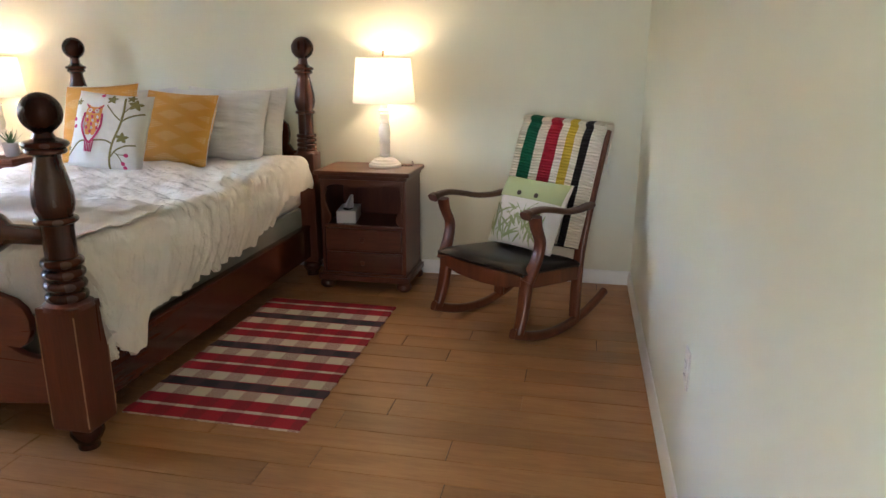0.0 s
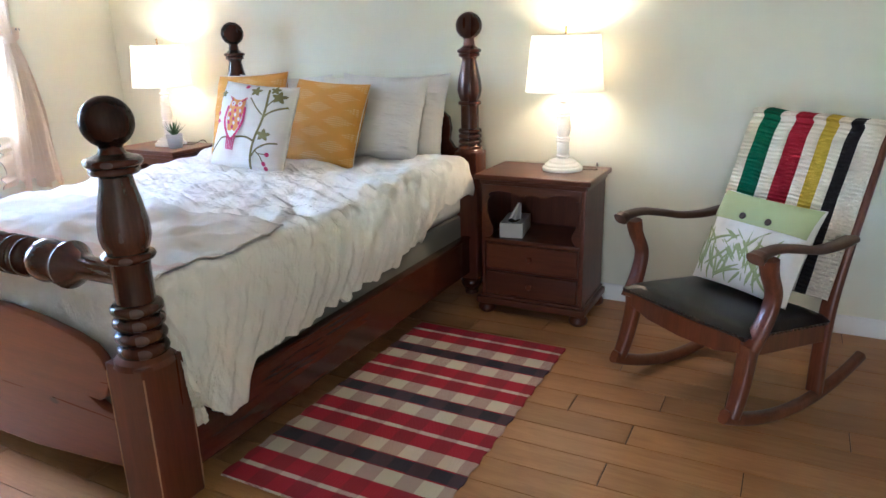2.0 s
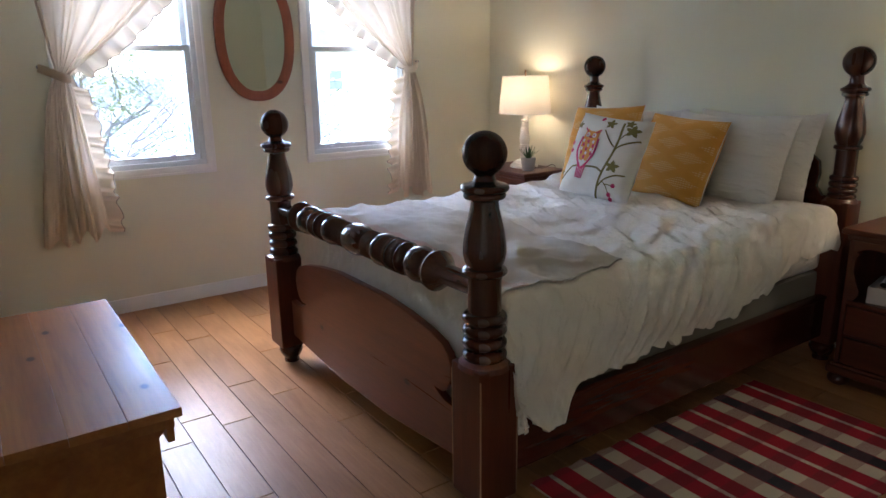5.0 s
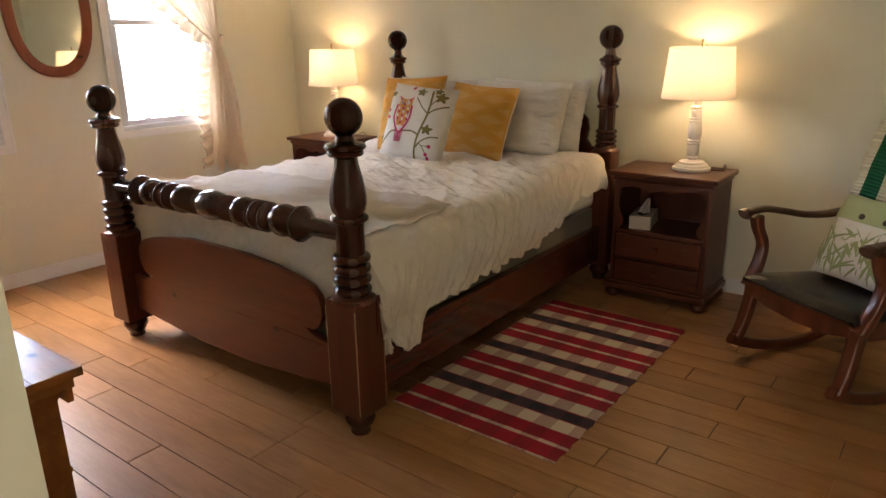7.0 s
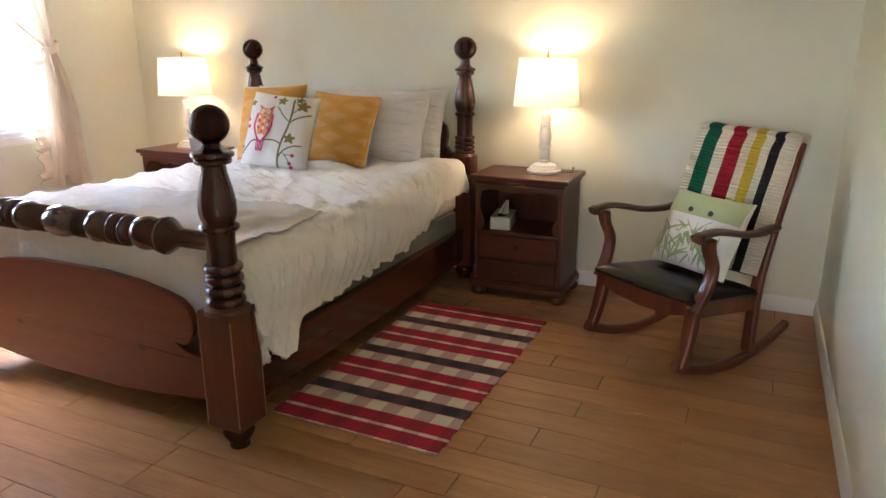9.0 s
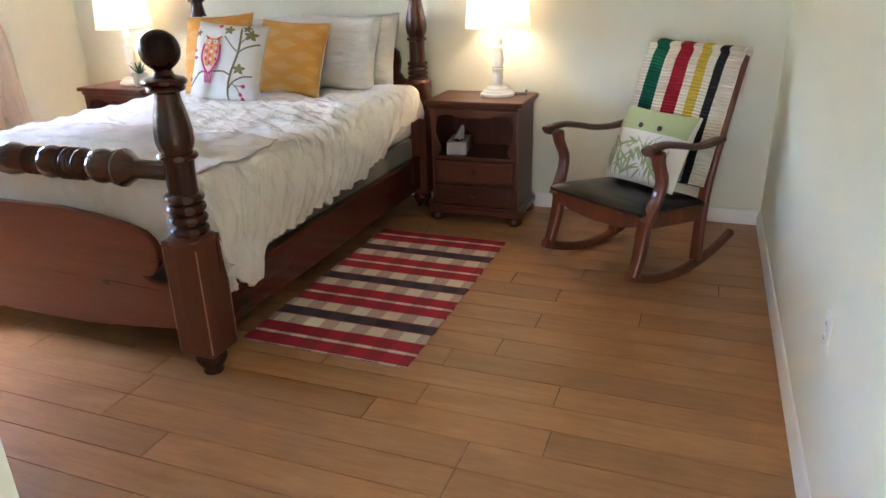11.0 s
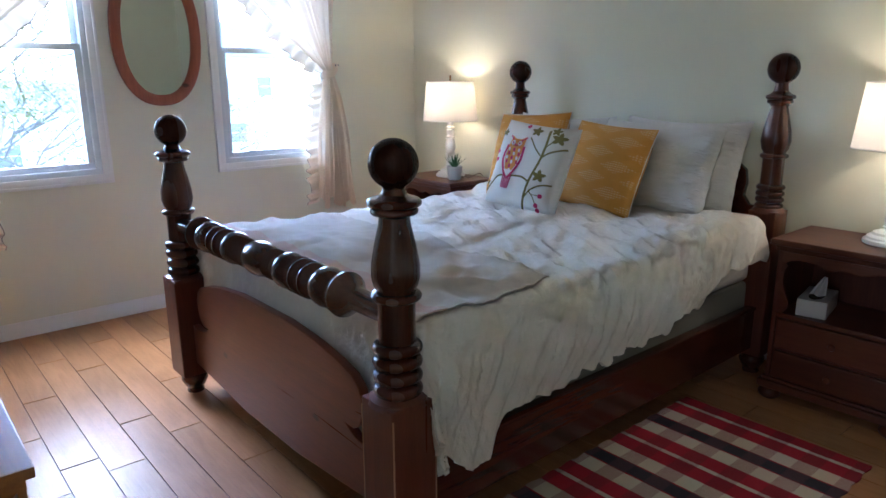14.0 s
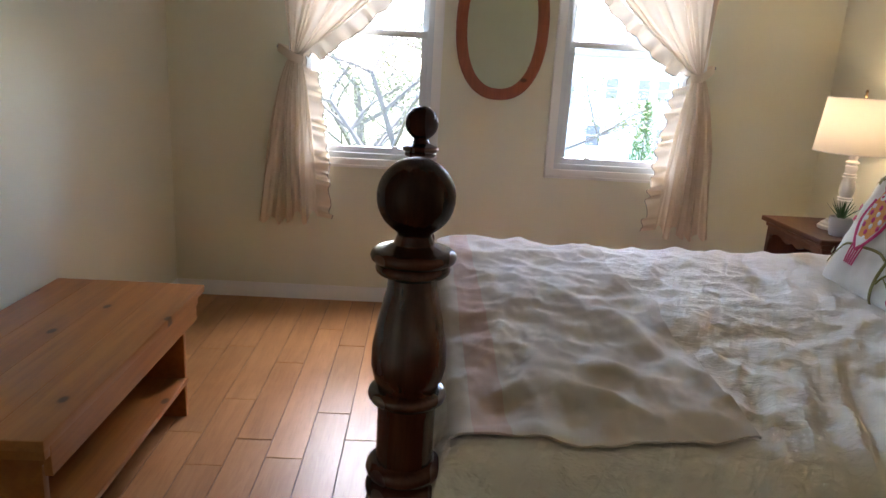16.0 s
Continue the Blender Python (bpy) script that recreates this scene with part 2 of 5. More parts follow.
def plank_material():
    m = Mat("oak_laminate", (0.4, 0.2, 0.08), 0.33)
    info = m.t.nodes.new("ShaderNodeObjectInfo")
    r = info.outputs["Random"]
    off = m.node("ShaderNodeCombineXYZ", X=m.math("MULTIPLY", r, 53.0), Y=m.math("MULTIPLY", r, 17.0), Z=0.0).outputs[0]
    c = m.coords((0.1, 1, 1), loc=off)
    n1 = m.noise(34.0, c, 5, 0.65, 0.9)
    n2 = m.noise(5.0, m.coords((0.35, 1, 1), loc=off), 3, 0.5, 1.0)
    base = m.ramp(m.math("ADD", m.math("MULTIPLY", n1, 0.45), m.math("MULTIPLY", n2, 0.55)), [(0.3, (0.30, 0.135, 0.048)), (0.5, (0.40, 0.195, 0.076)), (0.7, (0.49, 0.255, 0.108))])
    tone = m.ramp(r, [(0.0, (0.84, 0.84, 0.84)), (1.0, (1.08, 1.06, 1.04))])
    base = m.mix(1.0, base, tone, "MULTIPLY")
    pore = m.ramp(m.noise(170.0, m.coords((0.06, 1, 1), loc=off), 2), [(0.56, 0.0), (0.7, 1.0)])
    m.set("Base Color", m.mix(m.math("MULTIPLY", pore, 0.25), base, (0.16, 0.075, 0.03)))
    m.set("Roughness", m.math("ADD", m.math("MULTIPLY", n2, 0.08), 0.33))
    m.set("Specular IOR Level", 0.36)
    m.bump(n1, 0.06, 0.0008)
    return m.m


PLANK = plank_material()
JOINT = Mat("dark_joint", (0.06, 0.028, 0.014), 0.7).m


def rug_material():
    m = Mat("woven_plaid_rug", (0.5, 0.1, 0.1), 0.95)
    x, y, z = m.split(m.coords())
    red, cream, navy = (0.46, 0.010, 0.035), (0.74, 0.66, 0.53), (0.035, 0.032, 0.05)
    f = m.math("FRACT", m.math("ADD", m.math("DIVIDE", y, 0.402), 0.5))
    solid = m.ramp(f, [(0.0, cream), (0.024, red), (0.215, cream), (0.405, red), (0.418, navy), (0.582, red), (0.595, cream), (0.785, red), (0.976, cream)], True)
    dark = m.ramp(f, [(0.0, (0.50, 0.32, 0.28)), (0.018, (0.23, 0.015, 0.03)), (0.215, (0.40, 0.21, 0.19)), (0.405, (0.10, 0.05, 0.07)), (0.595, (0.40, 0.21, 0.19)), (0.785, (0.23, 0.015, 0.03)), (0.982, (0.50, 0.32, 0.28))], True)
    g = m.math("FRACT", m.math("DIVIDE", m.math("ADD", x, 0.34), 0.148))
    col = m.math("GREATER_THAN", g, 0.5)
    hatch = m.math("GREATER_THAN", m.math("FRACT", m.math("MULTIPLY", m.math("ADD", y, m.math("MULTIPLY", x, 0.25)), 150.0)), 0.4)
    c = m.mix(m.math("MULTIPLY", col, m.math("ADD", m.math("MULTIPLY", hatch, 0.5), 0.33)), solid, dark)
    c = m.mix(m.math("MULTIPLY", m.noise(140.0, m.coords(), 2), 0.16), c, (0.1, 0.05, 0.05))
    m.set("Base Color", c)
    rib = m.math("SINE", m.math("MULTIPLY", y, 1100.0))
    m.bump(m.math("ADD", rib, m.noise(400.0, m.coords(), 2)), 0.5, 0.0012)
    return m.m


RUG = rug_material()


def throw_material():
    m = Mat("striped_knit_wool", (0.7, 0.65, 0.52), 0.95)
    u, v, w = m.split(m.coords(kind="UV"))
    cream = (0.74, 0.67, 0.55)
    stops = [(0.0, cream), (0.09, (0.0, 0.115, 0.055)), (0.235, cream), (0.36, (0.36, 0.008, 0.025)), (0.495, cream), (0.60, (0.60, 0.42, 0.035)), (0.685, cream), (0.77, (0.01, 0.008, 0.01)), (0.865, cream)]
    m.set("Base Color", m.mix(m.math("MULTIPLY", m.noise(60.0, m.coords(), 3), 0.04), m.ramp(m.math("ADD", u, m.math("MULTIPLY", m.math("SUBTRACT", m.noise(9.0, m.coords(), 2), 0.5), 0.012)), stops, True), (0.5, 0.45, 0.38)))
    knit = m.math("ADD", m.math("SINE", m.math("MULTIPLY", v, 430.0)), m.math("MULTIPLY", m.math("SINE", m.math("MULTIPLY", u, 420.0)), 0.4))
    m.bump(knit, 0.9, 0.0035)
    m.set("Specular IOR Level", 0.15)
    return m.m


THROW = throw_material()


def ochre_material():
    m = Mat("ochre_print_cotton", (0.60, 0.30, 0.05), 0.9)
    x, y, z = m.split(m.coords())
    sx, sz = 0.25, 0.062
    row = m.math("FLOOR", m.math("DIVIDE", z, sz))
    px = m.math("SUBTRACT", m.math("FRACT", m.math("ADD", m.math("ADD", m.math("DIVIDE", x, sx), m.math("MULTIPLY", row, 0.5)), 0.5)), 0.5)
    pz = m.math("SUBTRACT", m.math("FRACT", m.math("DIVIDE", z, sz)), 0.5)
    d = m.math("ADD", m.math("DIVIDE", m.math("ABSOLUTE", px), 0.36), m.math("DIVIDE", m.math("ABSOLUTE", pz), 0.52))
    inside = m.math("LESS_THAN", d, 1.0)
    dot = m.math("MULTIPLY", m.math("GREATER_THAN", m.math("SINE", m.math("MULTIPLY", x, 480.0)), -0.35), m.math("GREATER_THAN", m.math("SINE", m.math("MULTIPLY", z, 610.0)), 0.0))
    base = m.mix(m.noise(8.0, m.coords(), 3), (0.66, 0.33, 0.055), (0.58, 0.27, 0.04))
    m.set("Base Color", m.mix(m.math("MULTIPLY", m.math("MULTIPLY", inside, dot), 0.5), base, (0.80, 0.64, 0.38)))
    m.bump(m.noise(500.0, m.coords(), 2), 0.3, 0.001)
    return m.m


OCHRE = ochre_material()


def blanket_material():
    m = Mat("beige_wool_blanket", (0.5, 0.45, 0.36), 0.95)
    x, y, z = m.split(m.coords())
    pink = m.math("MULTIPLY", m.math("GREATER_THAN", y, -2.185), m.math("LESS_THAN", y, -2.115))
    edge = m.math("MULTIPLY", pink, m.math("ADD", m.math("MULTIPLY", m.noise(60.0, m.coords(), 2), 0.3), 0.35))
    c = m.mix(m.noise(5.0, m.coords(), 3), (0.68, 0.62, 0.54), (0.60, 0.54, 0.46))
    m.set("Base Color", m.mix(edge, c, (0.60, 0.34, 0.28)))
    m.bump(m.math("ADD", m.noise(500.0, m.coords(), 2), m.noise(40.0, m.coords((1, 0.4, 1)), 3)), 0.35, 0.003)
    m.set("Sheen Weight", 0.2)
    return m.m


BLANKET = blanket_material()


# ---- mesh helpers ----
def flat_faces(me):
    """Keep broad faces flat where a fine bevel meets them."""
    n = len(me.polygons)
    area = np.empty(n)
    me.polygons.foreach_get("area", area)
    owner = {}
    for p in me.polygons:
        for e in p.edge_keys:
            owner.setdefault(e, []).append(p.index)
    for e in me.edges:
        two = owner.get(tuple(sorted(e.vertices)), ())
        if len(two) == 2:
            a, b = area[two[0]], area[two[1]]
            if max(a, b) > 25 * min(a, b) and max(a, b) > 0.002:
                e.use_edge_sharp = True


def link(name, bm, mat, smooth=True):
    me = bpy.data.meshes.new(name)
    bm.normal_update()
    for f in bm.faces:
        f.smooth = smooth and not all(e.calc_face_angle(math.pi) > radians(18) for e in f.edges)
    bm.to_mesh(me)
    bm.free()
    me.materials.append(mat)
    if smooth:
        me.set_sharp_from_angle(angle=radians(38))
        if 20 < len(me.polygons) < 4000:
            flat_faces(me)
    return me


def part(name, bm, mat, parent, label="", smooth=True, at=None, kind=""):
    ob = new(name, link(name, bm, mat, smooth))
    ob.parent = parent
    if at is not None:
        ob.matrix_local = at
    return tagged(ob, label, kind=kind)


def thing(name, label, category, m=None, group="", kind=""):
    ob = new(name)
    ob.empty_display_size = 0.05
    if m is not None:
        ob.matrix_world = m
    return tagged(ob, label, category, group, kind)


def box(bm, x0, x1, y0, y1, z0, z1, bevel=0.0, seg=2, m=None):
    r = bmesh.ops.create_cube(bm, size=1.0)
    vs = r["verts"]
    for v in vs:
        v.co = Vector((x0 + (v.co.x + 0.5) * (x1 - x0), y0 + (v.co.y + 0.5) * (y1 - y0), z0 + (v.co.z + 0.5) * (z1 - z0)))
    if bevel:
        es = list({e for v in vs for e in v.link_edges})
        r = bmesh.ops.bevel(bm, geom=es, offset=bevel, segments=seg, affect="EDGES", profile=0.6)
        vs = list({v for f in r["faces"] for v in f.verts} | {v for v in vs if v.is_valid})
    if m is not None:
        for v in vs:
            v.co = m @ v.co
    return bm


def a_box(*a, **k):
    return box(bmesh.new(), *a, **k)


def lathe(profile, seg=28, m=None, bm=None):
    bm = bm or bmesh.new()
    rings = []
    for r, z in profile:
        if r < 1e-5:
            rings.append([bm.verts.new((0, 0, z))])
        else:
            rings.append([bm.verts.new((r * math.cos(2 * math.pi * i / seg), r * math.sin(2 * math.pi * i / seg), z)) for i in range(seg)])
    for a, b in zip(rings, rings[1:]):
        for i in range(seg):
            j = (i + 1) % seg
            if len(a) == 1 and len(b) > 1:
                bm.faces.new((a[0], b[j], b[i]))
            elif len(b) == 1 and len(a) > 1:
                bm.faces.new((a[i], a[j], b[0]))
            elif len(a) > 1:
                bm.faces.new((a[i], a[j], b[j], b[i]))
    if m is not None:
        for ring in rings:
            for v in ring:
                v.co = m @ v.co
    return bm


def dense(knots, step=0.006):
    """Turned profile through (radius, height) knots, smoothed; a knot with a third value True is a sharp arris."""
    out = []
    for (r0, z0, *s0), (r1, z1, *s1) in zip(knots, knots[1:]):
        n = max(1, int(abs(z1 - z0) / step))
        for i in range(n):
            u = i / n
            e = u if (s0 or s1) else u * u * (3 - 2 * u)
            out.append((r0 + (r1 - r0) * e, z0 + (z1 - z0) * u))
    out.append(knots[-1][:2])
    return out


def ball(r, zc, z_start, n=14):
    """Profile knots of a ball from the height z_start up to its top."""
    a0 = math.asin(max(-1, min(1, (z_start - zc) / r)))
    return [(r * math.cos(a0 + (math.pi / 2 - a0) * i / n), zc + r * math.sin(a0 + (math.pi / 2 - a0) * i / n)) for i in range(n)] + [(0, zc + r)]


def bead(r, h, z, bulge):
    """A half-round ring of height h and centre z."""
    return [(r + bulge * math.cos(a), z + h / 2 * math.sin(a)) for a in (-1.57, -1.0, -0.5, 0, 0.5, 1.0, 1.57)]


def sweep(points, size, bm=None, cap=True, up=Vector((0, 0, 1)), round_=0.3, n=4):
    """A bar along points; size(i) gives (width, height); corners are rounded."""
    bm = bm or bmesh.new()
    pts = [Vector(p) for p in points]
    rings = []
    for i, p in enumerate(pts):
        d = (pts[min(i + 1, len(pts) - 1)] - pts[max(i - 1, 0)]).normalized()
        s = d.cross(up).normalized()
        if s.length < 0.1:
            s = Vector((1, 0, 0))
        t = s.cross(d).normalized()
        w, h = size(i / (len(pts) - 1))
        ring = []
        for k in range(4 * n):
            a = 2 * math.pi * (k + 0.5) / (4 * n)
            ca, sa = math.cos(a), math.sin(a)
            e = round_ * 2
            ring.append(bm.verts.new(p + s * (w / 2 * math.copysign(abs(ca) ** e, ca)) + t * (h / 2 * math.copysign(abs(sa) ** e, sa))))
        rings.append(ring)
    for a, b in zip(rings, rings[1:]):
        for i in range(4 * n):
            j = (i + 1) % (4 * n)
            bm.faces.new((a[i], a[j], b[j], b[i]))
    if cap:
        bm.faces.new(rings[0][::-1])
        bm.faces.new(rings[-1])
    return bm


def spline(pts, n=8):
    """Catmull-Rom through points."""
    P = [Vector(p) for p in pts]
    P = [P[0] * 2 - P[1]] + P + [P[-1] * 2 - P[-2]]
    out = []
    for i in range(1, len(P) - 2):
        for k in range(n):
            t = k / n
            a, b, c, d = P[i - 1:i + 3]
            out.append(0.5 * ((2 * b) + (c - a) * t + (2 * a - 5 * b + 4 * c - d) * t * t + (3 * b - a - 3 * c + d) * t ** 3))
    out.append(P[-2])
    return out


def slab(outline, depth, plane="xz", at=0.0, bevel=0.0):
    """A plate with a given outline, extruded by depth from at along the plane's normal."""
    bm = bmesh.new()
    def put(a, b, d):
        return {"xz": (a, d, b), "xy": (a, b, d), "yz": (d, a, b)}[plane]
    f0 = [bm.verts.new(put(a, b, at)) for a, b in outline]
    f1 = [bm.verts.new(put(a, b, at + depth)) for a, b in outline]
    bm.faces.new(f0)
    bm.faces.new(f1[::-1])
    n = len(outline)
    for i in range(n):
        j = (i + 1) % n
        bm.faces.new((f0[j], f0[i], f1[i], f1[j]))
    bmesh.ops.recalc_face_normals(bm, faces=bm.faces)
    if bevel:
        es = [e for e in bm.edges if abs(sum(v.co[{"xz": 1, "xy": 2, "yz": 0}[plane]] for v in e.verts) / 2 - at - depth / 2) > abs(depth) * 0.49]
        bmesh.ops.bevel(bm, geom=es, offset=bevel, segments=2, affect="EDGES", profile=0.6)
    return bm


def sheet(fn, nu, nv, uv=False, closed=False, bm=None):
    """A grid surface fn(u, v), u and v from 0 to 1."""
    bm = bm or bmesh.new()
    vs = [[bm.verts.new(fn(i / nu, j / nv)) for i in range(nu + 1)] for j in range(nv + 1)]
    lay = bm.loops.layers.uv.new("UVMap") if uv else None
    for j in range(nv):
        for i in range(nu):
            f = bm.faces.new((vs[j][i], vs[j][i + 1], vs[j + 1][i + 1], vs[j + 1][i]))
            if lay:
                for l, (a, b) in zip(f.loops, ((i, j), (i + 1, j), (i + 1, j + 1), (i, j + 1))):
                    l[lay].uv = (a / nu, b / nv)
    return bm


def thicken(bm, d):
    """Gives an open sheet a thickness d below its face."""
    bm.normal_update()
    rim = [e for e in bm.edges if len(e.link_faces) == 1]
    faces = list(bm.faces)
    low = {v: bm.verts.new(v.co - v.normal * d) for v in list(bm.verts)}
    for f in faces:
        bm.faces.new([low[v] for v in reversed(f.verts)])
    for e in rim:
        a, b = e.verts
        if e.link_loops[0].vert is b:
            a, b = b, a
        bm.faces.new((b, a, low[a], low[b]))
    return bm


def ns(x, y, z=0.0):
    return noise.noise(Vector((x, y, z)))


# ---- structure ----
def wall(name, label, boxes, mat=None):
    bm = bmesh.new()
    for b in boxes:
        box(bm, *b)
    ob = new(name, link(name, bm, mat or WALL, False))
    return tagged(ob, label, "wall", kind="structure")


T = 0.14
wall("wall_north", "smooth cream-yellow painted wall behind the bed", [(XW, 0, 0, T, 0, H)])
wall("wall_east", "smooth cream-yellow painted side wall with an outlet", [(0, T, YA - T, T, 0, H)])
wall("wall_south", "smooth cream-yellow painted wall behind the pine bench", [(XW, XA, YS - T, YS, 0, H)])
wall("wall_alcove", "cream-yellow painted side wall of the entry passage", [(XA - T, XA, YA, YS - T, 0, H)])
wall("wall_end", "cream-yellow painted end wall of the entry passage", [(XA - T, 0, YA - T, YA, 0, H)])
segs = [(XW - T, XW, YS - T, T, 0, WZ0), (XW - T, XW, YS - T, T, WZ1, H)]
ys = [YS - T] + [v for w in WINDOWS for v in w] + [T]
for a, b in zip(ys[::2], ys[1::2]):
    segs.append((XW - T, XW, a, b, WZ0, WZ1))
wall("wall_west", "cream-yellow painted window wall with two openings", segs)
ceiling = new("ceiling", link("ceiling", a_box(XW - T, T, YA - T, T, H, H + 0.15), CEIL, False))
tagged(ceiling, "plain white painted ceiling", "ceiling", kind="structure")


def baseboard(name, a, b, inward):
    """Moulded board from a to b on the floor; inward: the unit vector into the room."""
    a, b, w = Vector((*a, 0)), Vector((*b, 0)), Vector((*inward, 0))
    prof = [(0, 0), (0.014, 0), (0.014, 0.058), (0.012, 0.062), (0.0125, 0.068), (0.008, 0.076), (0.0085, 0.082), (0.004, 0.088), (0, 0.088)]
    bm = bmesh.new()
    r = [[bm.verts.new(p + w * d + Vector((0, 0, z))) for d, z in prof] for p in (a, b)]
    for i in range(len(prof)):
        j = (i + 1) % len(prof)
        bm.faces.new((r[0][i], r[0][j], r[1][j], r[1][i]))
    bm.faces.new(r[0])
    bm.faces.new(r[1][::-1])
    bmesh.ops.recalc_face_normals(bm, faces=bm.faces)
    ob = new(name, link(name, bm, TRIM))
    tagged(ob, "white moulded wooden baseboard along the wall", "baseboard", kind="structure")


baseboard("baseboard", (XW, 0), (0, 0), (0, -1))
baseboard("baseboard", (0, 0), (0, YA), (-1, 0))
baseboard("baseboard", (XW, YS), (XW, 0), (1, 0))
baseboard("baseboard", (XW, YS), (XA, YS), (0, 1))
baseboard("baseboard", (XA, YS), (XA, YA), (1, 0))


def frame_ring(y0, y1, z0, z1, w, x0, x1, bevel=0.003):
    bm = bmesh.new()
    box(bm, x0, x1, y0, y1, z0, z0 + w, bevel)
    box(bm, x0, x1, y0, y1, z1 - w, z1, bevel)
    box(bm, x0, x1, y0, y0 + w, z0 + w, z1 - w, bevel)
    box(bm, x0, x1, y1 - w, y1, z0 + w, z1 - w, bevel)
    return bm


def window(i, y0, y1):
    root = thing("window_%d" % i, "white vinyl double-hung window with moulded casing", "window", pose(XW, (y0 + y1) / 2, WZ0), kind="structure")
    a, b, h = y0 - (y0 + y1) / 2, y1 - (y0 + y1) / 2, WZ1 - WZ0
    cas = frame_ring(a - 0.004, b + 0.004, -0.004, h + 0.004, 0.052, 0.001, 0.017)
    frame_ring_b = frame_ring(a - 0.004, b + 0.004, -0.004, h + 0.004, 0.016, 0.0165, 0.024, 0.002)
    me = bpy.data.meshes.new("t")
    frame_ring_b.to_mesh(me)
    cas.from_mesh(me)
    bpy.data.meshes.remove(me)
    part("window_casing", cas, TRIM, root, "white moulded casing")
    part("window_frame", frame_ring(a + 0.045, b - 0.045, 0.045, h - 0.045, 0.034, -0.11, 0.004), VINYL, root, "white vinyl frame")
    a, b, lo, hi = a + 0.079, b - 0.079, 0.079, h - 0.079
    mid = 1.55 - WZ0
    for nm, z0, z1, x in (("upper_sash", mid - 0.01, hi, -0.085), ("lower_sash", lo, mid + 0.022, -0.045)):
        s = part(nm, frame_ring(a, b, z0, z1, 0.034, x, x + 0.03), VINYL, root, "white vinyl sash")
        p = part("pane", a_box(x + 0.011, x + 0.015, a + 0.033, b - 0.033, z0 + 0.033, z1 - 0.033), GLASS, s, "clear glass", False)
        p.visible_shadow = False
    for yy in (a + 0.16, b - 0.16):
        part("tilt_latch", a_box(-0.014, 0.0, yy - 0.018, yy + 0.018, lo + 0.034, lo + 0.044, bevel=0.002), PLASTIC, root, "small clear plastic clip")
    part("sash_lock", a_box(-0.05, -0.02, -0.03, 0.03, mid + 0.022, mid + 0.036, bevel=0.004), VINYL, root, "white cam lock")


for i, (a, b) in enumerate(WINDOWS):
    window(i + 1, a, b)


# ---- bed ----
def mirror_x(pts, c):
    return pts + [(2 * c - x, z) for x, z in pts[::-1]]


